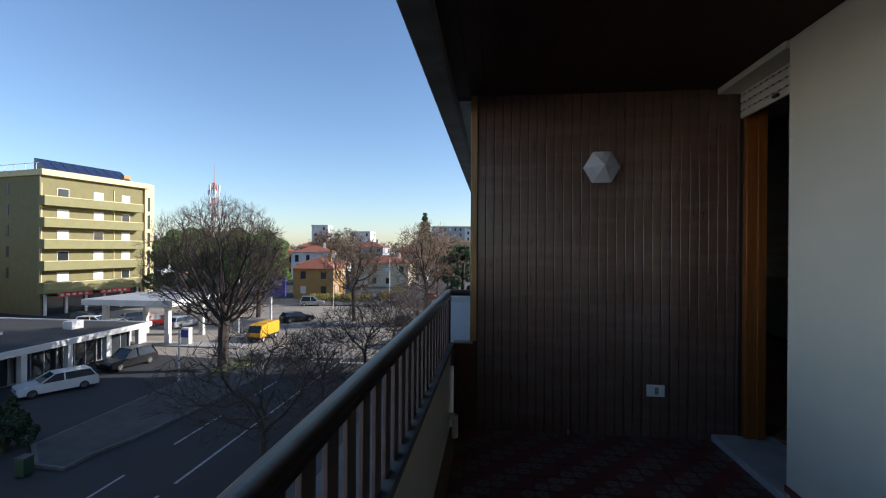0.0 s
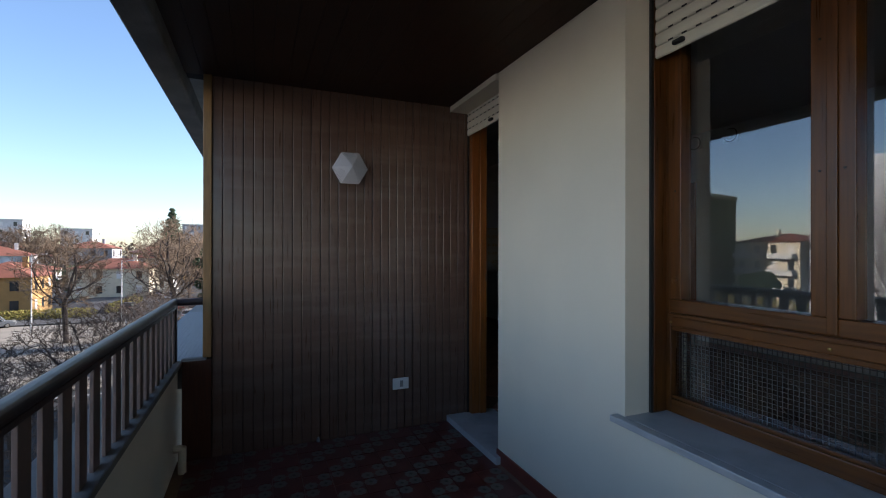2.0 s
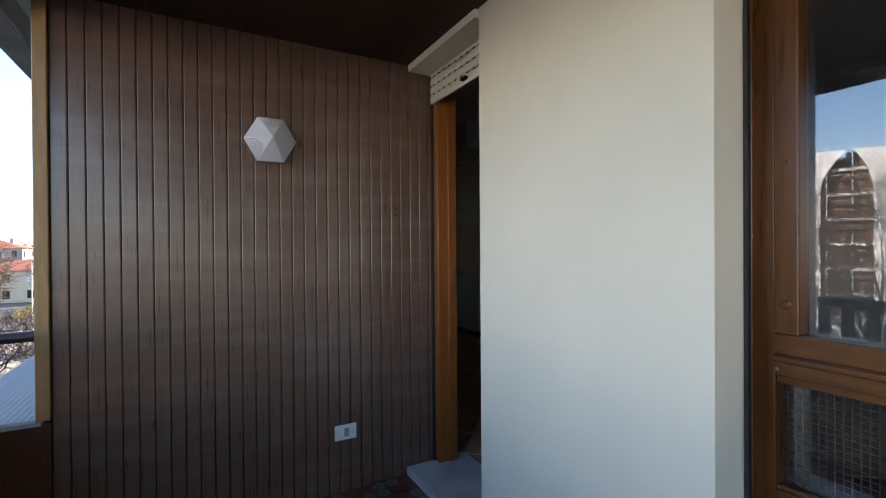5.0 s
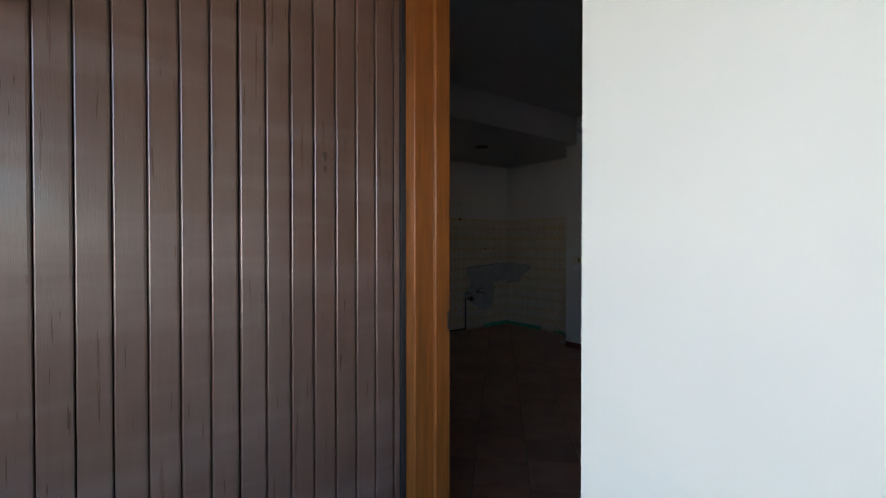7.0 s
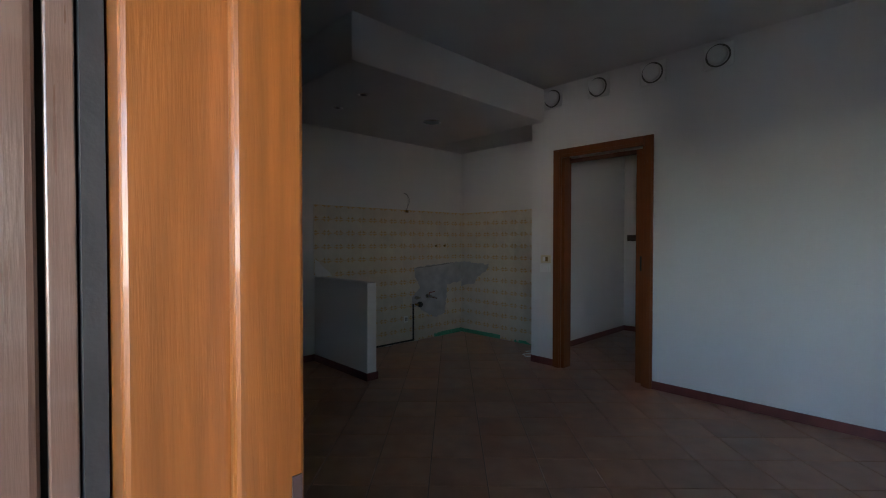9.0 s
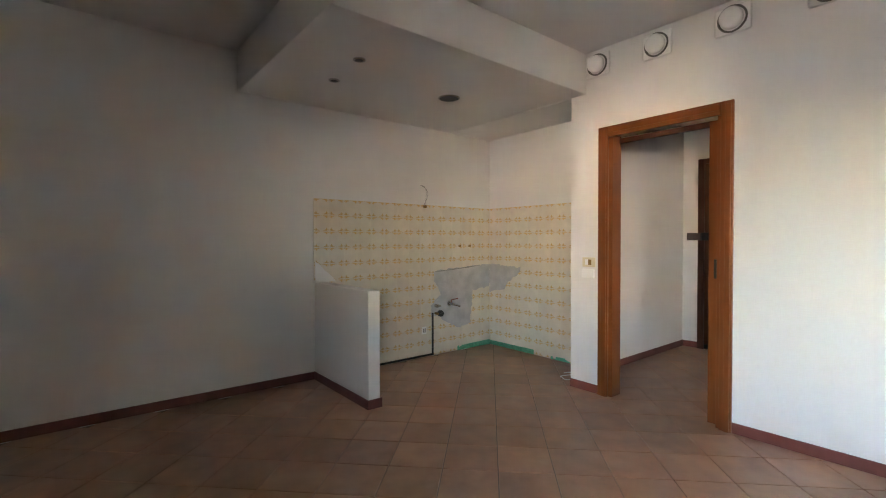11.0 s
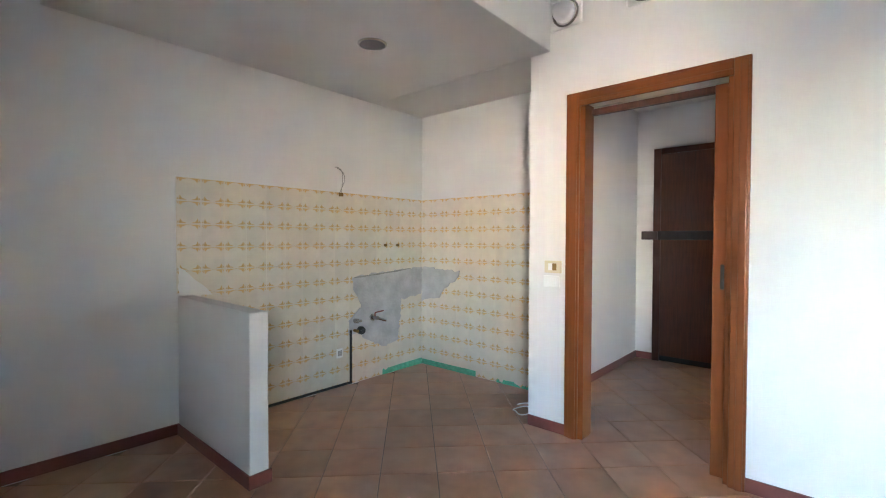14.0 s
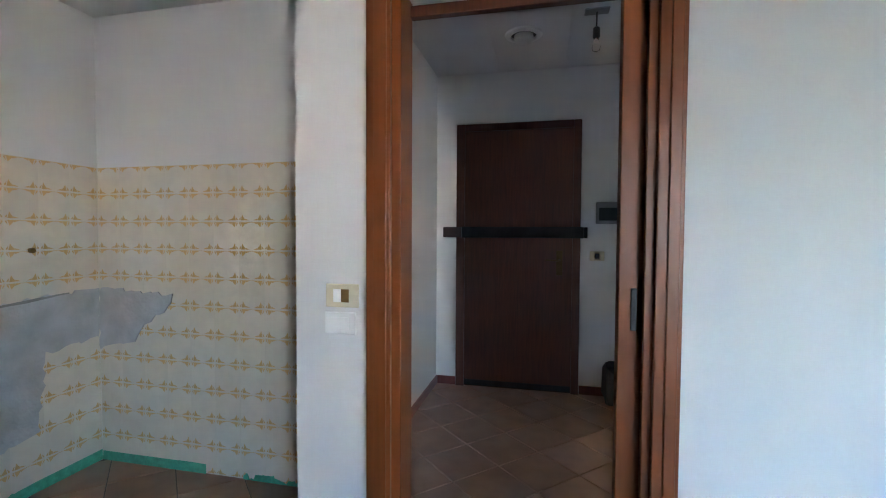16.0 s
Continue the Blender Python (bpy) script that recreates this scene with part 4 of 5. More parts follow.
def tree_mesh(seed, height, fork, reach, low, buds, step, trunk, twig_len=0.5, twigs=4, fine=1.0, vase=0.0, rise=0.06):
    """A bare tree whose limbs grow, step by step, towards buds scattered in a domed crown; trunk and limbs, then twigs, as two meshes."""
    rng = np.random.default_rng(seed)
    d = rng.normal(size=(buds * 2, 3))
    d /= np.linalg.norm(d, axis=1)[:, None]
    d = (d * rng.uniform(0.15, 1.0, (len(d), 1)) ** 0.45)[:buds]
    mid, half = (height + low) / 2, (height - low) / 2
    bud = d * (reach, reach, half) + (0, 0, mid)
    bud[:, :2] *= 1 + 0.12 * np.sin(3 * np.arctan2(d[:, 1], d[:, 0]) + seed)[:, None]
    bud = bud[bud[:, 2] - fork * 0.9 > vase * np.hypot(bud[:, 0], bud[:, 1])]
    n0 = max(2, int(fork / step))
    lean = rng.normal(size=2) * 0.02
    node = [np.array((lean[0] * k, lean[1] * k, fork * k / n0)) for k in range(n0 + 1)]
    parent = [-1] + list(range(n0))
    live = np.ones(len(bud), bool)
    near_d = np.full(len(bud), 1e9)
    near_i = np.zeros(len(bud), int)
    done = 0
    for _ in range(90):
        fresh = np.array(node[done:])
        if not len(fresh) or not live.any():
            break
        dist = np.linalg.norm(bud[:, None] - fresh[None], axis=2)
        k = dist.argmin(1)
        best = dist[np.arange(len(bud)), k]
        better = best < near_d
        near_i[better], near_d[better] = k[better] + done, best[better]
        live &= near_d > step * 1.1
        done = len(node)
        pull = {}
        for b in np.nonzero(live)[0]:
            pull.setdefault(int(near_i[b]), []).append(b)
        for i, bs in pull.items():
            v = bud[bs] - node[i]
            v = (v / np.linalg.norm(v, axis=1)[:, None]).mean(0) + rng.normal(size=3) * 0.16 + (0, 0, rise)
            back = node[i] - node[parent[i]] if parent[i] >= 0 else np.array((0, 0, 1.0))
            v = v / max(1e-6, np.linalg.norm(v)) + 0.45 * back / max(1e-6, np.linalg.norm(back))
            node.append(node[i] + v / np.linalg.norm(v) * step)
            parent.append(i)
    kids = [0] * len(node)
    area = np.zeros(len(node))
    for i in range(len(node) - 1, 0, -1):
        if not kids[i]:
            area[i] = 1.0
        area[parent[i]] += area[i]
        kids[parent[i]] += 1
    rad = trunk * (area / area[0]) ** 0.46
    verts, faces, tv, tf = [], [], [], []

    def tube(p, q, r0, r1, n, vs, fs):
        ax = (q - p).normalized()
        u = ax.orthogonal().normalized()
        w = ax.cross(u)
        i = len(vs)
        for c, r in ((p, r0), (q, r1)):
            for k in range(n):
                a = 2 * math.pi * k / n
                vs.append(tuple(c + (u * math.cos(a) + w * math.sin(a)) * r))
        for k in range(n):
            fs.append((i + k, i + (k + 1) % n, i + n + (k + 1) % n, i + n + k))

    r = random.Random(seed)
    for i in range(1, len(node)):
        p, q = Vector(node[parent[i]]), Vector(node[i])
        thick = rad[i] > 0.035
        r0 = min(rad[parent[i]], rad[i] * 1.35)
        if thick:
            tube(p, q, r0 * (1.25 if parent[i] == 0 else 1), rad[i], 8 if rad[i] > 0.12 else 5, verts, faces)
        else:
            tube(p, q, max(r0, 0.012 * fine), max(rad[i], 0.010 * fine), 3, tv, tf)
        if rad[i] < 0.05 and (kids[i] == 0 or r.random() < 0.5):
            ax = (q - p).normalized()
            for _ in range(twigs if kids[i] == 0 else 2):
                s_ = (ax + Vector((r.uniform(-1, 1), r.uniform(-1, 1), r.uniform(-0.6, 1.0))) * 0.8).normalized()
                m = q + s_ * twig_len * r.uniform(0.4, 0.8)
                tube(q, m, 0.010 * fine, 0.007 * fine, 3, tv, tf)
                for _ in range(2):
                    e = (s_ + Vector((r.uniform(-1, 1), r.uniform(-1, 1), r.uniform(-0.4, 1.0))) * 0.6).normalized()
                    tube(m, m + e * twig_len * r.uniform(0.3, 0.7), 0.007 * fine, 0.004 * fine, 3, tv, tf)
    out = []
    for nm, vs, fs in (("limbs", verts, faces), ("twigs", tv, tf)):
        me = bpy.data.meshes.new(nm)
        me.from_pydata(vs, [], fs)
        out.append(me)
    return out


def bare_tree(meshes, at, turn, size, label, group, twig_material=None):
    t = thing("bare_tree", at, label, "tree", group)
    t.rotation_euler = (0, 0, turn)
    t.scale = (size, size, size)
    for nm, me, m in (("trunk", meshes[0], bark), ("crown", meshes[1], twig_material or twig)):
        if not me.materials:
            me.materials.append(m)
        ob = new(nm, me)
        ob.parent = t
    return t


big = tree_mesh(11, 14.3, 3.0, 5.7, 3.4, 4600, 0.36, 0.44, 0.85, 6, 0.85, 0.72, 0.34)
fan = tree_mesh(23, 15.4, 2.6, 6.9, 3.0, 4200, 0.38, 0.34, 0.9, 6, 0.6, 0.55, 0.30)
small = tree_mesh(5, 6.8, 1.9, 4.0, 2.2, 760, 0.30, 0.13, 0.6, 4, 1.1)
avenue = tree_mesh(8, 13.5, 3.6, 4.6, 4.2, 850, 0.45, 0.28, 0.9, 5, 2.4)
bare_tree(big, (-23.4, 34.9, G), 0.4, 1.0, "tall bare spreading tree with a dark forked trunk", "bare street trees")
bare_tree(fan, (-33.0, 9.8, G), 2.2, 1.0, "tall bare spreading tree across the road", "bare street trees")
for k, (x, y, s_) in enumerate(((-10.4, 17.5, 1.0), (-10.6, 25.5, 0.85), (-10.5, 34.0, 1.0), (-10.3, 43.0, 0.95), (-9.2, 52.0, 1.0))):
    bare_tree(small, (x, y, G), 1.3 * k + 0.5, s_, "small bare pollarded tree on the pavement", "young street trees")
for k in range(14):
    y = 62 + 11 * k
    for x in (-11.0, -19.5):
        if k in ((1, 2) if x == -11.0 else (1, 2, 3, 4)):
            continue
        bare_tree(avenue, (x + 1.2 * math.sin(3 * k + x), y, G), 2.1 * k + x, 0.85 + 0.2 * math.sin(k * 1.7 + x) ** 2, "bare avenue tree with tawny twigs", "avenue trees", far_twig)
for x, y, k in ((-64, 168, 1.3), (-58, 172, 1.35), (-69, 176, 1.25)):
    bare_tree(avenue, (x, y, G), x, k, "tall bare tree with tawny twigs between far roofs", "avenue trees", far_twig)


def leaf_cloud(seed, blobs, n, size, flat=0.7):
    """Many small leaf clumps, scattered in uneven lumps with gaps."""
    r = random.Random(seed)
    vs, fs = [], []
    for _ in range(n):
        c, rad = r.choice(blobs)
        while True:
            d = Vector((r.uniform(-1, 1), r.uniform(-1, 1), r.uniform(-1, 1)))
            if 0.05 < d.length < 1:
                break
        d = d.normalized() * (d.length ** 0.35)
        p = Vector(c) + Vector((d.x * rad, d.y * rad, d.z * rad * flat))
        a = Vector((r.uniform(-1, 1), r.uniform(-1, 1), r.uniform(-1, 1))).normalized() * size * r.uniform(0.5, 1.3)
        b = a.orthogonal().normalized() * size * r.uniform(0.4, 0.9)
        i = len(vs)
        vs += [tuple(p + a), tuple(p + b), tuple(p - a * 0.6), tuple(p - b)]
        fs.append((i, i + 1, i + 2, i + 3))
    me = bpy.data.meshes.new("leaves")
    me.from_pydata(vs, [], fs)
    return me


def evergreen(at, seed, height, crown, n, size, material, label, flat=0.6, deep=0.10):
    t = thing("evergreen_tree", at, label, "tree", "evergreen trees")
    r = random.Random(seed)
    top = Vector((0, 0, height))
    bm = cyl((0, 0, 0), (0.3, 0.1, height * 0.75), 0.35, 0.2, 8)
    blobs = []
    for k in range(34):
        a, out = 2.4 * k, math.sqrt((k + 0.5) / 34)
        c = Vector((math.cos(a) * crown * 0.85 * out + r.uniform(-0.5, 0.5), math.sin(a) * crown * 0.85 * out, height * (0.74 + 0.22 * (1 - out ** 2) + r.uniform(-deep, 0.05))))
        blobs.append((tuple(c), crown * r.uniform(0.16, 0.30)))
        if k % 3 == 0:
            cyl((0.2, 0.1, height * 0.55), c, 0.12, 0.04, 5, bm=bm)
    me = bpy.data.meshes.new("trunk")
    bm.to_mesh(me)
    bm.free()
    me.materials.append(bark)
    o = new("trunk", me)
    o.parent = t
    me = leaf_cloud(seed, blobs, n, size, flat)
    me.materials.append(material)
    o = new("crown", me)
    o.parent = t
    return t


evergreen((-47.5, 64, G), 1, 13.2, 5.5, 30000, 0.17, pine_leaf, "dark green umbrella pine behind the station", 0.8, 0.36)
evergreen((-42.5, 67, G), 2, 13.0, 6.0, 28000, 0.17, pine_leaf, "broad umbrella pine with lit yellow-green top", 0.8, 0.36)
evergreen((-35.5, 63, G), 3, 12.6, 5.2, 24000, 0.17, pine_leaf, "smaller umbrella pine beside the others", 0.8, 0.36)
evergreen((-78, 50, G), 7, 6.8, 3.0, 7000, 0.18, dark_leaf, "dark evergreen before the cream villa", 1.0)
evergreen((-45, 74, G), 4, 12.5, 6.0, 16000, 0.2, dark_leaf, "dark evergreen beside the green block")
evergreen((-4.6, 62, G), 5, 11.5, 2.6, 9000, 0.18, dark_leaf, "dark evergreen near the end wall", 1.0, 0.55)


evergreen((-25.6, 19.0, G), 6, 2.6, 1.5, 6000, 0.09, dark_leaf, "dark low evergreen shrub by the kerb", 1.0, 0.75)


def conifer(at, height, label):
    """Tiers of drooping needle sprays round a straight stem."""
    t = thing("conifer", at, label, "tree")
    r = random.Random(9)
    me = bpy.data.meshes.new("trunk")
    bm = cyl((0, 0, 0), (0, 0, height), 0.45, 0.05, 8)
    bm.to_mesh(me)
    bm.free()
    me.materials.append(bark)
    new("trunk", me).parent = t
    blobs = []
    for k in range(15):
        z = height * (0.40 + 0.041 * k)
        rad = ((height - z) * 0.36 + 0.3) * (0.75 + 0.3 * (k * 7 % 3) / 2)
        for j in range(5):
            a = j * 1.26 + k * 0.9
            for f_ in (0.35, 0.75):
                blobs.append(((math.cos(a) * rad * f_, math.sin(a) * rad * f_, z - 0.22 * rad * f_ + r.uniform(-0.3, 0.3)), rad * 0.24 + 0.25))
    me = leaf_cloud(9, blobs, 9000, 0.26, 0.6)
    me.materials.append(dark_leaf)
    new("crown", me).parent = t


conifer((-22.6, 146, G), 22.5, "tall dark conifer rising over the avenue")


def hedge(x0, y0, x1, y1, h, label, seed):
    t = thing("hedge", ((x0 + x1) / 2, (y0 + y1) / 2, G), label, "hedge")
    n = int(max(abs(x1 - x0), abs(y1 - y0)) / 0.7) + 1
    blobs = [(((x0 - x1) / 2 + (x1 - x0) * (k + 0.5) / n, (y0 - y1) / 2 + (y1 - y0) * (k + 0.5) / n, h * 0.55), h * 0.6) for k in range(n)]
    me = leaf_cloud(seed, blobs, 110 * n, 0.16, 0.9)
    me.materials.append(hedge_leaf)
    o = new("leaves", me)
    o.parent = t


hedge(-36, 84.0, -24, 84.5, 1.5, "yellowish clipped garden hedge", 3)
hedge(-76.5, 38.0, -76.0, 58.0, 2.4, "yellowish hedge before the cream villa", 5)
hedge(-22.6, 88.0, -22.0, 104, 1.6, "yellowish hedge along the side street", 4)


# ---- houses across the street ----
olive = mat("olive_render", (0.20, 0.175, 0.075), 0.85, 0.06, 1.0, bump=0.05, stain=(0.11, 0.11, 0.05))
olive_band = mat("olive_balcony_front", (0.235, 0.215, 0.095), 0.85, 0.06, 1.0, bump=0.05)
cream_band = mat("cream_render", (0.66, 0.55, 0.30), 0.85, 0.05, 1.0, bump=0.05)
cream_wall = mat("pale_cream_render", (0.66, 0.58, 0.42), 0.85, 0.06, 0.8, bump=0.05)
white_wall = mat("white_render", (0.62, 0.61, 0.58), 0.85, 0.06, 0.8, bump=0.05)
ochre_wall = mat("ochre_render", (0.42, 0.25, 0.09), 0.85, 0.08, 0.8, bump=0.05)
grey_wall = mat("grey_render", (0.33, 0.33, 0.34), 0.85, 0.08, 0.8, bump=0.05)
brick_brown = mat("brown_brick_facade", (0.20, 0.11, 0.07), 0.9, 0.2, 2, bump=0.1)
roof_red = mat("red_roof_tiles", (0.23, 0.080, 0.045), 0.85, 0.25, 3, (1, 6, 1), bump=0.3)
dark_glass = mat("dark_window_glass", (0.025, 0.03, 0.035), 0.08, 0.2, 1.0, bump=0)
blind = mat("white_blinds", (0.72, 0.70, 0.66), 0.6, 0.05, 5, bump=0)
red_sign = mat("red_shop_sign", (0.55, 0.02, 0.03), 0.5, 0.05, 5, bump=0)
blue_sign = mat("dark_blue_sign", (0.025, 0.03, 0.26), 0.4, 0.1, 5, bump=0)
solar = mat("solar_panel_blue", (0.02, 0.03, 0.07), 0.2, 0.2, 5, bump=0)
sheet_white = mat("white_scaffold_sheet", (0.66, 0.66, 0.65), 0.7, 0.06, 1.2, bump=0.4, fine=4, stain=(0.5, 0.5, 0.5))
red_metal = mat("red_mast_paint", (0.45, 0.16, 0.12), 0.6, 0.1, 5, bump=0)
white_metal = mat("white_mast_paint", (0.6, 0.6, 0.6), 0.6, 0.1, 5, bump=0)


def placed(t, turn):
    t.rotation_euler = (0, 0, turn)
    return t


def green_block():
    """Built with its front along local y at x = 0, facing +x, then turned into place."""
    t = thing("apartment_building", (0, 0, 0), "olive-green apartment block with long balconies and red shop signs", "building")
    L, D, F = 16.4, 25.0, 3.28
    roof = 21.3
    part("wall", box(-D, 0, 0, 0, L, roof), olive, t)
    part("cornice", box(-D - 0.3, -0.3, roof, 0.8, L + 0.6, roof + 0.9, 0.05), cream_band, t, "cream roof cornice")
    part("stair_tower", box(-3, L + 0.001, 0, 0.4, L + 1.8, roof + 0.89), cream_band, t)
    for k in range(6):
        z = 4.2 + F * k - 0.2
        if k < 5:
            b = part("balcony", box(0.001, -0.4, z - 0.40, 1.6, L - 1.2, z + 1.05, 0.04), olive_band, t)
            part("slab_edge", box(1.601, -0.4, z + 0.98, 1.63, L - 1.2, z + 1.08), cream_band, b)
        for y, w in ((2.2, 1.7), (7.6, 1.6), (12.3, 1.5)):
            if k == 5:
                continue
            wd = part("window", box(0.001, y, z + 0.2, 0.05, y + w, z + 2.5), white_wall, t)
            part("pane", box(0.051, y + 0.1, z + 0.3, 0.07, y + w - 0.1, z + 2.4), blind if (k + int(y)) % 3 else dark_glass, wd)
        if k < 5:
            for y in (0.05, 10.9):
                part("divider", box(0.001, y, z + 1.06, 0.12, y + 0.12, z + F - 0.2), cream_band, t)
            part("tower_window", box(0.401, L + 0.5, z, 0.44, L + 1.0, z + 2.6), dark_glass, t)
    for y in (8, 16):
        for k in range(5):
            part("side_window", box(-y, -0.04, 5.5 + F * k, -y + 0.6, -0.001, 7.2 + F * k), dark_plastic, t)
    part("corner_trim", box(-0.25, -0.03, 3.9, 0.03, -0.001, roof), cream_band, t)
    part("shopfront", box(0.001, 0.3, 0.1, 0.2, L - 0.6, 3.0), dark_glass, t)
    for k in range(6):
        part("shop_post", box(0.2, 0.3 + 2.9 * k, 0, 0.45, 0.65 + 2.9 * k, 3.2), white_wall, t)
    part("canopy_slab", box(0.001, -0.5, 3.45, 1.9, L + 0.2, 3.9, 0.03), olive_band, t)
    for a, b in ((1.5, 6.6), (7.8, 12.9)):
        s = part("shop_sign", box(1.2, a, 2.75, 1.35, b, 3.44), red_sign, t, "red shop sign with white marks")
        for k in range(5):
            part("sign_mark", box(1.351, a + 0.35 + 0.9 * k, 2.92, 1.37, a + 0.85 + 0.9 * k, 3.25), white_wall, s)
    for k in range(8):
        y = 1.5 + 1.7 * k
        p = prism([(-4.2, roof + 0.9), (-4.2, roof + 3.1), (-4.1, roof + 3.1), (-1.4, roof + 1.3), (-1.4, roof + 0.9)], "y", y, y + 1.6)
        part("solar_panel", p, solar, t)
    part("chimney", box(-3.5, 14.2, roof + 0.9, -2.0, 15.4, roof + 2.3), ochre_wall, t)
    for k in range(9):
        part("roof_rail", cyl((-1.0 - 2.5 * k, 0, roof + 0.9), (-1.0 - 2.5 * k, 0, roof + 1.9), 0.04, n=6), white_metal, t)
    part("roof_rail_top", cyl((-21.5, 0, roof + 1.9), (-0.6, 0, roof + 1.9), 0.04, n=6), white_metal, t)
    t.location = (-68, 59, G)
    return placed(t, -0.21)


green_block()


def low_shop():
    t = thing("shop_pavilion", (-35.5, 27, G), "low flat-roofed shop with white fascia and dark glazing", "building")
    x = -35.2
    part("core", box(-52, 8, G, x - 1.4, 40.0, G + 2.5), grey_wall, t)
    part("roof", box(-52.5, 7.5, G + 2.52, x - 0.01, 40.6, G + 2.85), asphalt, t, "dark flat roof")
    part("fascia", box(x, 7.5, G + 2.45, x + 0.18, 41.0, G + 2.95, 0.02), white_wall, t, "white roof fascia")
    part("fascia_end", box(-52.5, 40.61, G + 2.45, x - 0.001, 40.85, G + 2.95), white_wall, t)
    part("roof_step", box(-50, 9, G + 2.85, x - 3.2, 29, G + 3.7), grey_wall, t)
    part("roof_step_cap", box(-50.3, 8.7, G + 3.7, x - 2.9, 29.3, G + 3.9), white_wall, t)
    for k in range(9):
        part("column", box(x - 0.45, 9.5 + 3.75 * k, G, x - 0.05, 9.95 + 3.75 * k, G + 2.45, 0.02), white_wall, t)
        if k < 8:
            g = part("glazing", box(x - 1.2, 10.0 + 3.75 * k, G + 0.15, x - 1.1, 13.2 + 3.75 * k, G + 2.4), dark_glass, t)
            for j in (0.0, 1.05, 2.1, 3.15):
                part("mullion", box(x - 1.1, 10.0 + 3.75 * k + j, G + 0.15, x - 1.04, 10.06 + 3.75 * k + j, G + 2.4), grey_wall, g)
    for k in range(12):
        part("clerestory", box(x - 3.199, 10 + 1.6 * k, G + 3.0, x - 3.15, 11.3 + 1.6 * k, G + 3.55), dark_glass, t)
    part("roof_unit", box(-40, 36, G + 2.85, -39, 37.2, G + 3.6, 0.05), white_wall, t)


low_shop()


def petrol_canopy():
    t = thing("petrol_canopy", (-36, 47, G), "white petrol station canopy on square posts", "canopy")
    part("slab", box(-44.0, 42.0, G + 4.3, -33.6, 50.5, G + 4.95, 0.05), grey_wall, t)
    part("soffit", box(-43.8, 42.2, G + 4.24, -33.8, 50.3, G + 4.295), grey_wall, t)
    part("fascia", box(-44.0, 41.9, G + 4.32, -33.5, 41.995, G + 4.93), white_wall, t, "white canopy fascia")
    part("fascia", box(-33.595, 42.0, G + 4.32, -33.5, 50.5, G + 4.93), white_wall, t, "white canopy fascia")
    for x in (-42.6, -35.2):
        for y in (43.5, 49.3):
            part("post", box(x - 0.25, y - 0.25, G, x + 0.25, y + 0.25, G + 4.24, 0.03), white_wall, t)
    for x in (-40.2, -38.4, -33):
        p = thing("fuel_pump", (x, 43.5, G + 0.16), "blue and white fuel pump on its island", "fuel pump", "fuel pumps")
        part("body", box(x - 0.45, 43.2, G + 0.16, x + 0.45, 43.8, G + 1.9, 0.05), white_wall, p)
        part("panel", box(x - 0.4, 43.15, G + 0.9, x + 0.4, 43.199, G + 1.7), blue_sign, p)


petrol_canopy()


def house(at, w, d, h, roof_h, wall, label, turn=0.0, roof=None, storeys=2, flat=False, balcony=False):
    """Walls, hipped or flat roof and windows on all fronts; the base's middle is at the origin."""
    t = thing("house", (0, 0, 0), label, "house" if storeys < 4 else "building", "far houses")
    part("wall", box(-w / 2, -d / 2, 0, w / 2, d / 2, h), wall, t)
    if flat:
        part("roof", box(-w / 2 - 0.2, -d / 2 - 0.2, h, w / 2 + 0.2, d / 2 + 0.2, h + 0.5), white_wall, t)
    else:
        bm = bmesh.new()
        o = 0.6
        k = min(w, d) / 2
        vs = [bm.verts.new(v) for v in ((-w / 2 - o, -d / 2 - o, h), (w / 2 + o, -d / 2 - o, h), (w / 2 + o, d / 2 + o, h), (-w / 2 - o, d / 2 + o, h))]
        if w >= d:
            a, b = bm.verts.new((-w / 2 + k, 0, h + roof_h)), bm.verts.new((w / 2 - k + 0.01, 0, h + roof_h))
            fs = ((0, 1, b, a), (2, 3, a, b), (1, 2, b), (3, 0, a))
        else:
            a, b = bm.verts.new((0, -d / 2 + k, h + roof_h)), bm.verts.new((0, d / 2 - k + 0.01, h + roof_h))
            fs = ((1, 2, b, a), (3, 0, a, b), (0, 1, a), (2, 3, b))
        for f in fs:
            bm.faces.new([vs[i] if isinstance(i, int) else i for i in f])
        bm.faces.new(vs[::-1])
        bmesh.ops.recalc_face_normals(bm, faces=bm.faces)
        rf = part("roof", bm, roof or roof_red, t)
        part("chimney", box(w * 0.2, -0.4, h + roof_h * 0.3, w * 0.2 + 0.7, 0.3, h + roof_h + 0.8), wall, rf)
    fh = h / storeys
    for s_ in range(storeys):
        z = fh * s_ + fh * 0.3
        for n, sgn, ax in ((w, -1, "x"), (d, 1, "y"), (d, -1, "y")):
            cnt = max(2, int(n / 3.2))
            for j in range(cnt):
                u = -n / 2 + n * (j + 0.5) / cnt
                if ax == "x":
                    b0 = box(u - 0.55, -d / 2 - 0.05, z, u + 0.55, -d / 2 - 0.001, z + fh * 0.5)
                else:
                    x = sgn * w / 2
                    b0 = box(min(x, x + sgn * 0.05) + (0.001 if sgn > 0 else 0), u - 0.55, z, max(x, x + sgn * 0.05) - (0.001 if sgn < 0 else 0), u + 0.55, z + fh * 0.5)
                part("window", b0, dark_glass if (j + s_) % 3 else blind, t)
        if balcony and s_:
            part("balcony", box(w / 2 + 0.06, -d / 2 + 0.5, fh * s_ - 0.1, w / 2 + 1.3, d / 2 - 0.5, fh * s_ + 0.9), white_wall, t)
    t.location = at
    return placed(t, turn)


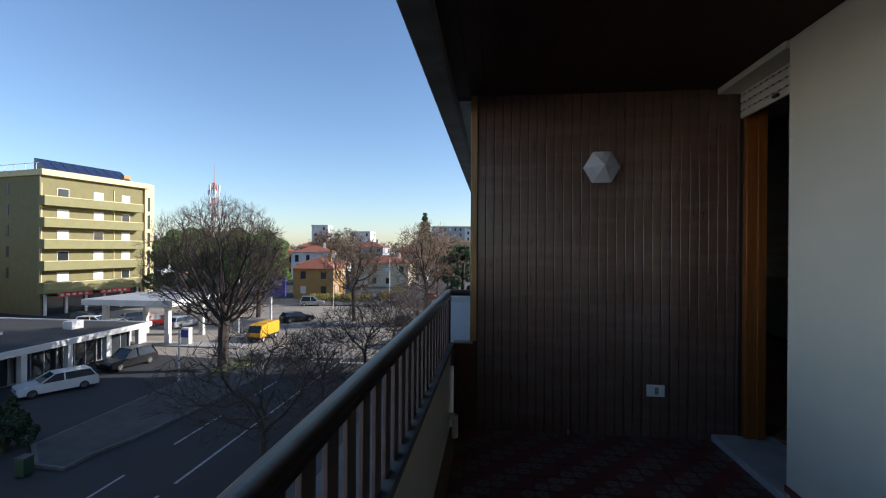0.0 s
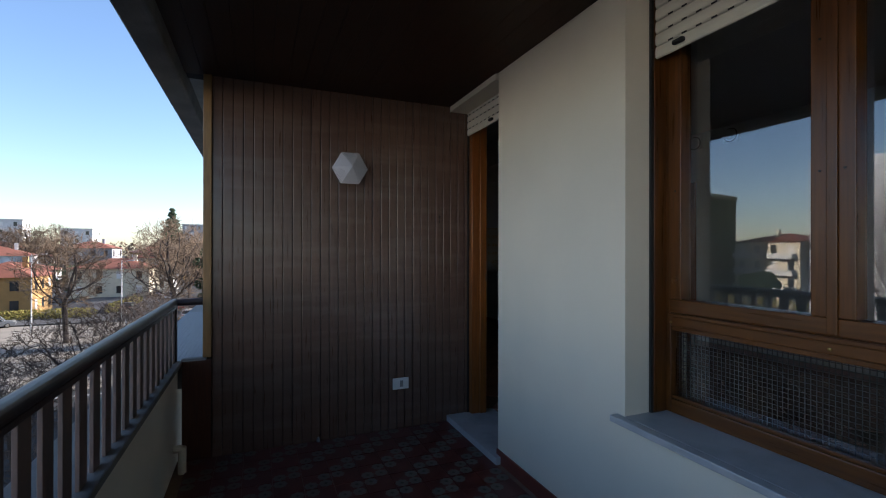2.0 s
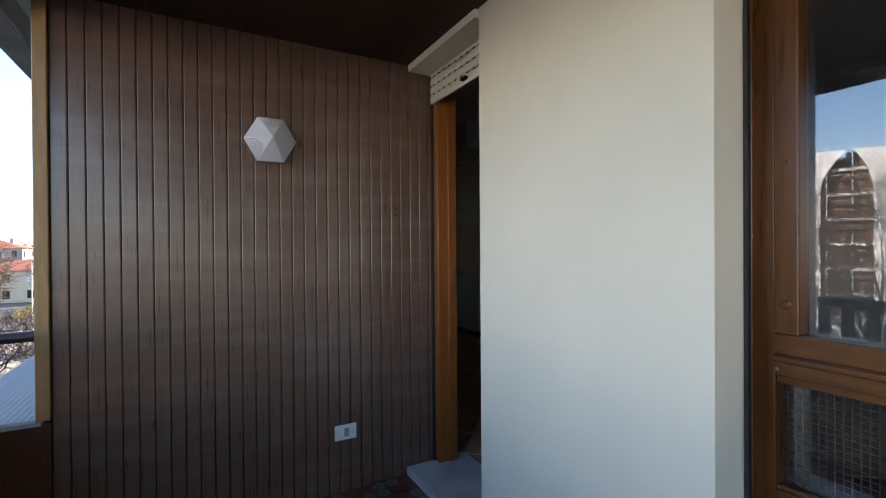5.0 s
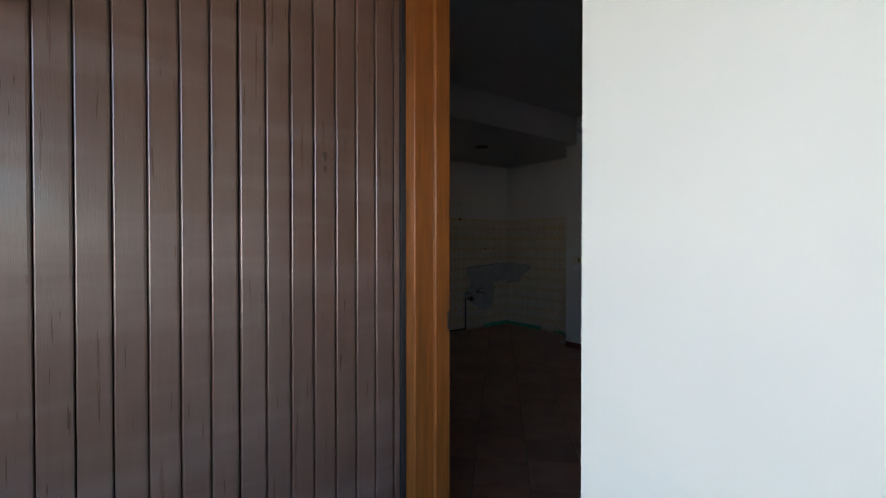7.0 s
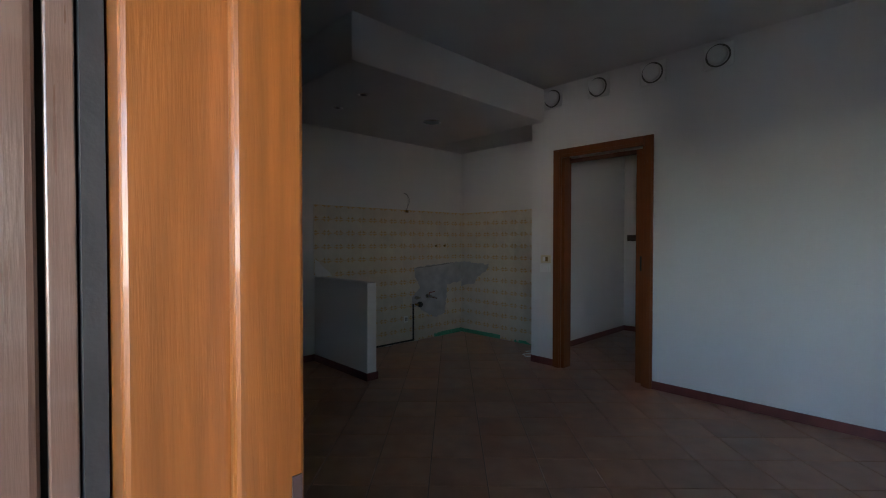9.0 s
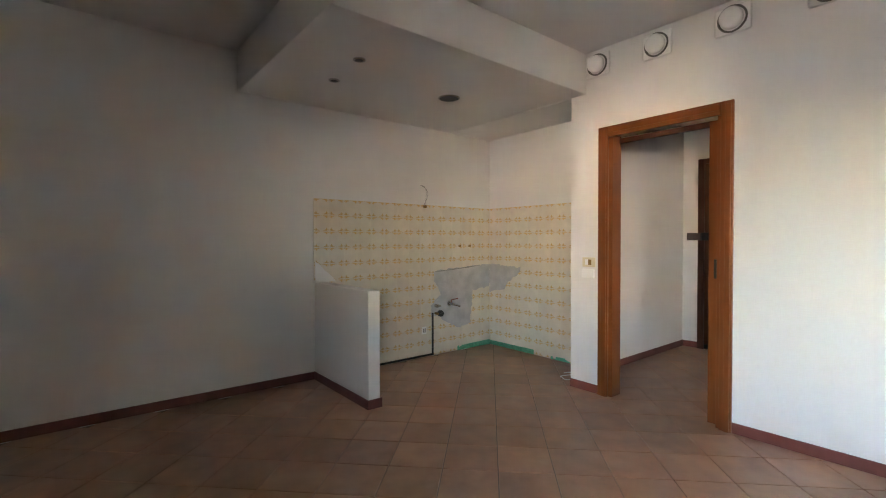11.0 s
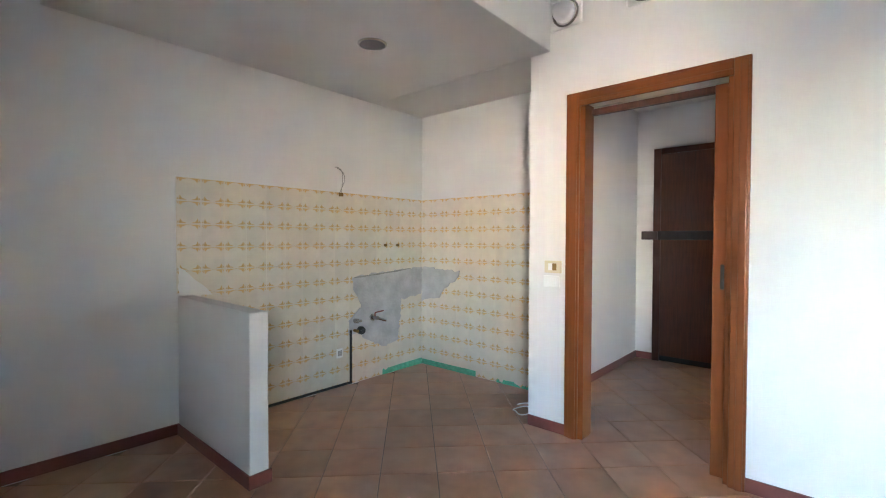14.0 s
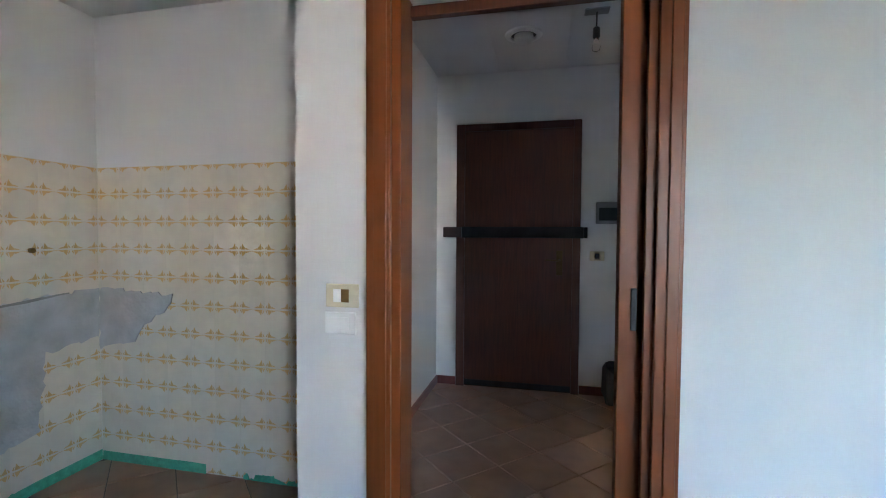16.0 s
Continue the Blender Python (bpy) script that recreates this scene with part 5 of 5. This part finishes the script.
house((-38.3, 95, G), 8.6, 11, 6.2, 2.4, ochre_wall, "ochre two-storey house with a red hipped roof", 0.1)
house((-50, 128, G), 14, 12, 6.0, 1.8, white_wall, "white house with a low red roof", 0.2)
house((-30, 124, G), 15, 12, 6.4, 2.2, cream_wall, "cream house with a low red hipped roof", -0.05)
house((-24, 133, G), 8, 12, 8.5, 2.2, white_wall, "white house with a terrace beside the side street", 0.0, balcony=True)
house((-62, 150, G), 14, 14, 9, 2.5, white_wall, "pale house with a red roof", 0.3)
house((-80, 160, G), 16, 12, 8, 2.5, ochre_wall, "ochre house with a red roof", 0.1)
house((-91, 231, G), 8.5, 10, 22, 0, white_wall, "white high-rise block far off", 0.1, storeys=7, flat=True)
house((-71, 239, G), 11, 11, 19, 0, white_wall, "white stepped block far off", 0.0, storeys=6, flat=True)
house((-25, 285, G), 26, 14, 24, 0, grey_wall, "grey glass block far down the avenue", 0.0, storeys=7, flat=True)
house((-10, 260, G), 12, 14, 21, 0, white_wall, "white block far down the avenue", 0.0, storeys=6, flat=True)
for k, (x, y) in enumerate(((-100, 190), (-120, 210), (-85, 205), (-140, 185), (-30, 180), (-52, 185), (-72, 190), (-38, 210), (-95, 240), (-160, 230), (-128, 160), (-110, 130))):
    house((x, y, G), 13 + k % 4, 12, 8 + 1.5 * (k % 3), 2.4, (white_wall, ochre_wall, grey_wall)[k % 3], ("white", "ochre", "grey")[k % 3] + " house among the far roofs", 0.2 * (k % 5), storeys=3)
# across the road, opposite the balcony
house((-93, 54, G), 12, 13, 12.3, 1.7, cream_wall, "cream villa with a red hipped roof", 0.12, storeys=4, balcony=True)


def far_wood(name, blobs, n, material, label, seed, size):
    me = leaf_cloud(seed, blobs, n, size, 0.8)
    me.materials.append(material)
    return tagged(new(name, me), label, "woods", kind="stuff")


rw = random.Random(21)
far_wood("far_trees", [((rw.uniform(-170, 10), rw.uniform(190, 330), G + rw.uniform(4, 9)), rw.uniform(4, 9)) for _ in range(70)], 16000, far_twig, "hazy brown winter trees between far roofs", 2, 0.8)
far_wood("far_shrubs", [((rw.uniform(-150, -24), rw.uniform(105, 190), G + rw.uniform(1, 4)), rw.uniform(2, 4)) for _ in range(50)], 9000, dark_leaf, "dark shrubs and hedges between the houses", 3, 0.5)


def scaffold_block():
    t = thing("scaffolded_building", (-57.4, 21.7, G), "apartment block wrapped in white scaffold sheeting", "building")
    t.rotation_euler = (0, 0, -0.30)
    w, top = 8.4, 20.7

    def p_(name, bm, m, parent, label=""):
        me = bpy.data.meshes.new(name)
        bm.to_mesh(me)
        bm.free()
        me.materials.append(m)
        ob = new(name, me)
        ob.parent = parent
        return tagged(ob, label)
    p_("core", box(-14, -w + 0.5, 0, -1.6, w - 0.5, top - 0.6), brick_brown, t, "brown brick front behind the sheets")
    for k in range(7):
        z = 2.7 * k + 2.4
        p_("balcony", box(-1.59, -w + 0.8, z, -0.75, w - 0.8, z + 0.28), white_wall, t, "pale balcony slab")
        p_("scaffold_lift", box(-0.7, -w - 0.1, z - 0.55, -0.2, w + 0.1, z - 0.47), grey_wall, t)
        for y in (-5.8, -2.6, -0.4, 4.2):
            p_("window", box(-1.599, y, z + 0.5, -1.55, y + 1.1, z + 2.0), dark_glass, t)
    # two hangings of sheet with an uncovered bay between them under a draped top
    for a, b, drape in ((0.5, w, 1.0), (-w, -3.7, -1.0)):
        bm = bmesh.new()
        bmesh.ops.create_grid(bm, x_segments=22, y_segments=40, size=1)
        for v in bm.verts:
            u, z = (v.co.x + 1) / 2, (v.co.y + 1) / 2 * top
            edge = 2.2 * max(0.0, (z - top + 4.5) / 4.5) ** 2
            lo, hi = (a - edge, b) if drape > 0 else (a, b + edge * 0.7)
            y = lo + (hi - lo) * u
            fold = (z % 2.7) / 2.7
            v.co = (0.10 * math.sin(3.1 * y) * math.sin(1.6 * z) + 0.05 * math.sin(13 * y + z) + 0.16 * math.sin(math.pi * fold), y, z)
        p_("sheeting", bm, sheet_white, t, "billowing white sheets")
    for k in range(7):
        z = 2.7 * (k + 1)
        p_("tie_band", box(0.16, 0.6, z - 0.06, 0.22, w, z + 0.06), white_metal, t)
    for k in range(9):
        y = -w + 2 * w * k / 8
        p_("scaffold_pole", cyl((0.05, y, 0), (0.05, y, top + 0.4), 0.05, n=6), white_metal, t)
    p_("guard_rail", cyl((0.05, -w, top + 0.35), (0.05, w, top + 0.35), 0.03, n=6), white_metal, t)
    for k in range(4):
        p_("hoist_post", cyl((-0.4 + 1.2 * (k % 2), -w - 1.5 + 1.2 * (k // 2), 0), (-0.4 + 1.2 * (k % 2), -w - 1.5 + 1.2 * (k // 2), top + 2.0), 0.06, n=6), grey_wall, t)
    for k in range(15):
        p_("hoist_rung", box(-0.45, -w - 1.55, 1.5 * k + 1.4, 0.85, -w - 0.25, 1.5 * k + 1.5), grey_wall, t)


scaffold_block()


def mast():
    t = thing("radio_mast", (-111, 167, G), "tall red and white lattice radio mast", "radio mast")
    top, x, y = 36.0, -111, 167
    for s_ in range(12):
        z0, z1 = top * s_ / 12, top * (s_ + 1) / 12
        w0, w1 = 2.4 - 1.9 * s_ / 12, 2.4 - 1.9 * (s_ + 1) / 12
        bm = bmesh.new()
        cs = ((-1, -1), (1, -1), (1, 1), (-1, 1))
        for i, (a, b) in enumerate(cs):
            c, d = cs[(i + 1) % 4]
            cyl((x + a * w0, y + b * w0, G + z0), (x + a * w1, y + b * w1, G + z1), 0.16, n=5, bm=bm)
            cyl((x + a * w0, y + b * w0, G + z0), (x + c * w1, y + d * w1, G + z1), 0.10, n=4, bm=bm)
            cyl((x + a * w1, y + b * w1, G + z1), (x + c * w1, y + d * w1, G + z1), 0.10, n=4, bm=bm)
        part("section", bm, red_metal if s_ % 2 else white_metal, t)
    part("spike", cyl((x, y, G + top), (x, y, G + top + 8), 0.12, 0.03, 6), red_metal, t)
    for k, z in enumerate((22, 25, 28, 31, 33)):
        for a in (0.4, 2.4, 4.5):
            part("antenna", cyl((x + 2.0 * math.cos(a + k), y + 2.0 * math.sin(a + k), G + z), (x + 2.0 * math.cos(a + k), y + 2.0 * math.sin(a + k), G + z + 2.2), 0.4, n=8), white_metal, t)


mast()


# ---- vehicles ----
def car(at, turn, paint, label, length=4.6, height=1.45, estate=True, name="car"):
    """Side outline pushed across the width, cabin narrowed, with glass, wheels and lights of their own."""
    t = thing(name, (0, 0, 0), label, "car", "parked cars")
    L, H, W = length, height, 0.88
    low = [(-L / 2, 0.35), (-L / 2 + 0.05, 0.22), (L / 2 - 0.1, 0.22), (L / 2, 0.45), (L / 2 - 0.03, 0.72), (L / 2 - 0.25, 0.82), (L * 0.22, 0.92), (-L / 2 + 0.12, 0.95), (-L / 2 + 0.02, 0.75)]
    bm = prism(low, "y", -W, W)
    bmesh.ops.bevel(bm, geom=[e for e in bm.edges if abs(e.verts[0].co.y - e.verts[1].co.y) < 0.01], offset=0.07, segments=2, affect="EDGES")
    body = part("body", bm, paint, t, smooth=False)
    back = -L / 2 + (0.18 if estate else 0.75)
    bm = bmesh.new()
    cab0 = [(L * 0.23, 0.9), (L * 0.06, H - 0.06), (-L * 0.12, H), (back + 0.35, H - 0.06), (back, 0.93)]
    r0 = [bm.verts.new((x, -W + 0.05 + (z - 0.9) * 0.28, z)) for x, z in cab0]
    r1 = [bm.verts.new((x, W - 0.05 - (z - 0.9) * 0.28, z)) for x, z in cab0]
    for k in range(4):
        bm.faces.new((r0[k], r0[k + 1], r1[k + 1], r1[k]))
    bm.faces.new(r0[::-1])
    bm.faces.new(r1)
    bmesh.ops.recalc_face_normals(bm, faces=bm.faces)
    part("cabin_glass", bm, dark_glass, t, "dark car windows")
    part("roof", box(back + 0.3, -W + 0.19, H - 0.05, L * 0.06, W - 0.19, H + 0.015, 0.02), paint, t)
    for s_ in (-1, 1):
        for (xa, za), (xb, zb) in (((L * 0.23, 0.9), (L * 0.06, H - 0.04)), ((-L * 0.06, 0.92), (-L * 0.06, H - 0.03)), ((back + 0.02, 0.93), (back + 0.34, H - 0.04))):
            part("roof_pillar", cyl((xa, s_ * (W - 0.045), za), (xb, s_ * (W - 0.19), zb), 0.045, n=6), paint, t)
    for x in (-L * 0.30, L * 0.32):
        for s_ in (-1, 1):
            w = part("wheel", lathe([(0.05, -0.1), (0.27, -0.1), (0.32, -0.06), (0.32, 0.06), (0.27, 0.1), (0.05, 0.1)], (x, s_ * (W - 0.08), 0.32), (0, s_, 0), 18), dark_plastic, t)
            part("rim", lathe([(0.02, 0.101), (0.20, 0.105), (0.21, 0.09)], (x, s_ * (W - 0.08), 0.32), (0, s_, 0), 14), chrome, w)
    for s_ in (-1, 1):
        part("headlight", box(L / 2 - 0.16, s_ * 0.6 - 0.17, 0.58, L / 2 + 0.005, s_ * 0.6 + 0.17, 0.72, 0.03), chrome, t)
        part("tail_light", box(-L / 2 - 0.005, s_ * 0.68 - 0.12, 0.68, -L / 2 + 0.1, s_ * 0.68 + 0.12, 0.84, 0.03), red_sign, t)
    t.location = at
    return placed(t, turn)


car_white = mat("white_car_paint", (0.62, 0.63, 0.64), 0.25, 0.02, 3, bump=0, coat=0.6)
car_black = mat("black_car_paint", (0.012, 0.012, 0.015), 0.3, 0.02, 3, bump=0, coat=0.0)
car_grey = mat("silver_car_paint", (0.28, 0.29, 0.30), 0.3, 0.02, 3, bump=0, coat=0.6)
car_red = mat("red_car_paint", (0.30, 0.02, 0.02), 0.3, 0.02, 3, bump=0, coat=0.6)
yellow = mat("yellow_lorry_paint", (0.62, 0.33, 0.01), 0.4, 0.05, 3, bump=0)
car((-31.9, 27.9, G), -2.11, car_white, "white estate car parked in front of the shop", 4.7)
car((-32.3, 34.9, G), -1.75, car_black, "black SUV parked in front of the shop", 4.5, 1.62)
car((-33, 77.5, G), 0.3, car_grey, "silver off-road car at the junction", 4.4, 1.75)
for k, (x, y, a, m, lb) in enumerate(((-47, 50, 0.3, car_grey, "grey car parked by the station"), (-52, 52, 0.2, car_white, "white car parked before the shops"), (-56, 55, 0.1, car_black, "black car parked before the shops"), (-45, 55, 1.2, car_red, "red car parked by the station"), (-50, 57, 1.0, car_grey, "grey car parked before the shops"), (-41, 54, 1.4, car_grey, "silver car under the canopy"), (-20.8, 92, 1.5, car_black, "dark car parked along the avenue"), (-17.5, 112, 1.5, car_white, "white van-like car on the avenue"), (-20.8, 118, 1.5, car_grey, "grey car parked along the avenue"), (-9.8, 47, 1.57, car_black, "dark car parked under the trees"), (-13, 92, 1.57, car_red, "red car on the avenue"), (-12.5, 60, 1.57, car_black, "dark car on the road"), (-9.9, 70, 1.57, car_grey, "grey car parked under the trees"), (-9.9, 78, 1.57, car_white, "white car parked under the trees"), (-9.9, 86, 1.57, car_black, "black car parked under the trees"), (-28, 60, 0.8, car_black, "dark car at the station exit"))):
    car((x, y, G), a, m, lb)


def lorry(at, turn):
    t = thing("lorry", (0, 0, 0), "small yellow lorry with a covered load", "lorry")
    part("chassis", box(-2.6, -0.95, 0.45, 2.6, 0.95, 0.75, 0.04), dark_plastic, t)
    part("cab", prism([(0.9, 0.7), (2.55, 0.7), (2.65, 1.3), (2.2, 2.15), (0.9, 2.25)], "y", -0.98, 0.98), yellow, t)
    part("windscreen", prism([(2.67, 1.32), (2.24, 2.1), (2.27, 2.12), (2.71, 1.33)], "y", -0.85, 0.85), dark_glass, t)
    part("load", box(-2.6, -1.0, 0.76, 0.8, 1.0, 2.3, 0.12), yellow, t, "yellow covered load bed")
    for x in (-1.6, 1.75):
        for s_ in (-1, 1):
            w = part("wheel", lathe([(0.05, -0.12), (0.36, -0.12), (0.42, -0.07), (0.42, 0.07), (0.36, 0.12), (0.05, 0.12)], (x, s_ * 0.85, 0.42), (0, s_, 0), 18), dark_plastic, t)
            part("rim", lathe([(0.02, 0.121), (0.22, 0.125), (0.23, 0.1)], (x, s_ * 0.85, 0.42), (0, s_, 0), 12), white_metal, w)
    t.location = at
    t.scale = (0.78, 0.82, 0.88)
    placed(t, turn)


lorry((-26.3, 47.4, G), -1.62)


def street_pole(x, y, h, label, lamp=True):
    t = thing("street_lamp" if lamp else "sign_post", (x, y, G), label, "street lamp" if lamp else "post", "street poles")
    part("pole", cyl((x, y, G), (x, y, G + h), 0.09, 0.05, 8), white_metal, t)
    if lamp:
        part("arm", cyl((x, y, G + h - 0.1), (x + 1.2, y, G + h), 0.04, n=6), white_metal, t)
        part("head", box(x + 0.9, y - 0.12, G + h - 0.06, x + 1.6, y + 0.12, G + h + 0.08, 0.03), white_metal, t)


street_pole(-27.0, 72, 10.0, "slim grey street lamp at the junction")
street_pole(-31.5, 51, 7.5, "slim grey street lamp by the station")
street_pole(-18.7, 78, 9.0, "slim grey street lamp on the avenue")
street_pole(-24.6, 31, 4.2, "thin dark sign post beside the big tree", False)
street_pole(-13.6, 58, 4.0, "thin sign post at the kerb", False)
s = thing("totem_sign", (-27.8, 52, G), "tall dark blue station sign on a pale post", "sign")
part("post", box(-27.95, 51.9, G, -27.72, 52.1, G + 4.6), white_metal, s)
part("panel", box(-28.0, 51.85, G + 4.5, -25.9, 52.15, G + 6.9, 0.05), blue_sign, s)
part("mark", box(-27.4, 51.80, G + 5.9, -26.5, 51.84, G + 6.5), white_wall, s)
w = thing("waste_bin", (-21.6, 16.6, G), "green wheeled waste bin at the kerb", "waste bin")
part("body", box(-21.95, 16.55, G + 0.05, -21.45, 17.05, G + 0.85, 0.04), mat("green_bin_plastic", (0.012, 0.045, 0.02), 0.5, 0.1, 5), w)
part("lid", box(-21.98, 16.52, G + 0.851, -21.42, 17.08, G + 0.91, 0.02), dark_plastic, w)

for ob in indoors:
    ob.location += SHIFT

# ---- pieces: boards, tiles ----
board = mesh_of(prism([(-0.0292, 0.0), (-0.0292, -0.0105), (-0.0278, -0.0130), (-0.0262, -0.014), (0.0225, -0.014), (0.0262, -0.0128), (0.0282, -0.0105), (0.0282, 0.0)], "z", -0.045, CB - 0.001), board_mat)
k = 0
for x0, n in ((-0.35, 11), (0.3125, 11), (0.975, 8)):
    for j in range(n):
        if x0 + 0.0601 * j + 0.058 < XF + 0.116:
            piece("board", board, end_wall, (x0 + 0.0601 * j + 0.0295, YP + 0.0155 - (0.004 if x0 > 0.9 else 0.0), 0.0))

part("closing_board", box(1.3975, YP - 0.0025, -0.045, 1.4145, YP + 0.0115, CB - 0.001, 0.0015), board_mat, end_wall)

# ceiling boards, the pieces joined in the ceiling's one mesh
bm = bmesh.new()
for k in range(18):
    x = -0.504 + k * 0.0995
    box(x, YB, CB, x + 0.0965, YP + 0.01, CB + 0.012, bm=bm)
tagged(part("boarding", bm, ceil_board, ceiling_balcony), kind="stuff")
# a dark knot in one board
for cz, rx, rz in ((1.508, 0.0075, 0.014), (1.474, 0.0055, 0.011)):
    bm = prism([(1.183 + rx * math.cos(0.5 * k) * rnd.uniform(0.75, 1.1), cz + rz * math.sin(0.5 * k) * rnd.uniform(0.75, 1.1)) for k in range(12)], "y", YP - 0.0034, YP - 0.0028)
    part("knot", bm, knot_mat, end_wall, "dark knot in the board")

# terracotta floor, laid diagonally
P = 0.305
tile = mesh_of(box(-P / 2 + 0.003, -P / 2 + 0.003, -0.008, P / 2 - 0.003, P / 2 - 0.003, 0.0, 0.0015), terracotta)
rt = math.sqrt(0.5)
count = 0
rest = bmesh.new()
for a in range(-30, 40):
    for b in range(-5, 60):
        u, v = -0.015 + P * (a + 0.5), 5.915 + P * (b - 20 + 0.5)
        x, y = (u + v) * rt, (v - u) * rt
        if not (0.75 < x < XH + 0.05 and 0.3 < y < YK + 0.05):
            continue
        if x < XI and y < YP + 0.4 or x > XN + 0.2 and y > YH + 0.1 or x > XD + 0.2 and y < HS - 0.05:
            continue
        if count < 300 and x > 2.2 and y > 1.6:
            piece("tile", tile, floor, (x + SHIFT.x, y + SHIFT.y, 0.0), math.pi / 4)
            count += 1
        else:
            m = Matrix.Translation((x + SHIFT.x, y + SHIFT.y, -0.004)) @ Matrix.Rotation(math.pi / 4, 4, "Z") @ Matrix.Diagonal((P - 0.006, P - 0.006, 0.008, 1))
            bmesh.ops.create_cube(rest, size=1, matrix=m)
tagged(part("tile_field", rest, terracotta, floor), kind="stuff")

# kitchen wall tiles with ochre flowers at their corners
T = 0.15


def flower_tile():
    bm = box(-T / 2 + 0.0001, -0.006, -T / 2 + 0.0001, T / 2 - 0.0001, 0.0, T / 2 - 0.0001)
    for f in bm.faces:
        f.material_index = 0
    for sx in (-1, 1):
        for sz in (-1, 1):
            cx, cz = sx * (T / 2 - 0.0015), sz * (T / 2 - 0.0015)
            lift = 0.036 if sz < 0 else 0.029
            for pts in (((0.013, 0.004), (0.040, 0.004), (0.036, 0.012), (0.028, 0.022), (0.021, lift)), ((0.041, 0.004), (0.062, 0.004), (0.050, 0.009), (0.037, 0.013)), ((0.002, 0.007), (0.010, 0.006), (0.014, 0.025), (0.004, 0.012))):
                vs = [bm.verts.new((cx - sx * px, -0.0064, cz - sz * pz)) for px, pz in pts]
                f = bm.faces.new(vs)
                f.material_index = 1
                f.normal_update()
                if f.normal.y > 0:
                    f.normal_flip()
    vs = [bm.verts.new(p) for p in ((-T / 2 + 0.003, -0.0063, T / 2 - 0.0055), (T / 2 - 0.003, -0.0063, T / 2 - 0.0055), (T / 2 - 0.003, -0.0063, T / 2 - 0.0035), (-T / 2 + 0.003, -0.0063, T / 2 - 0.0035))]
    f = bm.faces.new(vs)
    f.material_index = 1
    f.normal_update()
    if f.normal.y > 0:
        f.normal_flip()
    return mesh_of(bm, kitchen_tile, tile_motif)


ft = flower_tile()
wall_k = bpy.data.objects["wall_kitchen"]
wall_n = bpy.data.objects["wall_niche"]
for r_ in range(11):
    z = 0.075 + T * r_
    for c_ in range(15):
        x = XN - 0.007 - T * (c_ + 0.5)
        if x < 3.75 and z < 0.9 or x < 3.66:
            continue
        piece("tile", ft, wall_k, (x + SHIFT.x, YK - 0.0005 + SHIFT.y, z))
    for c_ in range(10):
        y = YK - 0.007 - T * (c_ + 0.5)
        if y < YN + 0.05:
            continue
        piece("tile", ft, wall_n, (XN - 0.0005 + SHIFT.x, y + SHIFT.y, z), -math.pi / 2)

# balcony tiles: dark red, with grey-green flowers running in double diagonal chains
B = 0.157


def balcony_tile(flowers):
    bm = box(-B / 2 + 0.0008, -B / 2 + 0.0008, -0.006, B / 2 - 0.0008, B / 2 - 0.0008, 0.0, 0.0008)
    for p, q in flowers:
        cx, cy = (p - 0.5) * B / 2, (q - 0.5) * B / 2
        for rad, dent, zz, mi in ((0.0395, 0.16, 0.0004, 1), (0.012, 0.35, 0.0008, 2)):
            n = 32 if mi == 1 else 16
            f = bm.faces.new([bm.verts.new((cx + rad * (1 - dent * abs(math.sin((4 if mi == 1 else 2) * a))) * math.cos(a), cy + rad * (1 - dent * abs(math.sin((4 if mi == 1 else 2) * a))) * math.sin(a), zz)) for a in [2 * math.pi * k / n for k in range(n)]])
            f.material_index = mi
    return mesh_of(bm, red_tile, motif_grey, motif_dark)


bt = [balcony_tile([(0, 0), (1, 0), (1, 1)]), balcony_tile([(0, 1)])]
for a in range(-9, 3):
    for b in range(-36, 2):
        x, y = 0.974 + B * a + B / 4, 1.355 + B * b + B / 4
        if -0.56 < x - B / 2 and x + B / 2 < XF + 0.08 and y + B / 2 < YP + 0.12:
            piece("tile", bt[(a - b) % 2], balcony_floor, (x, y, -0.039))

# pale mosaic on the ledge
bm = bmesh.new()
for a in range(16):
    for b in range(100):
        bmesh.ops.create_cube(bm, size=1, matrix=Matrix.Translation((-0.788 + 0.025 * a, YP + 0.04 + 0.025 * b, 0.562)) @ Matrix.Diagonal((0.023, 0.023, 0.005, 1)))
tagged(part("mosaic_field", bm, mosaic, ledge), kind="stuff")
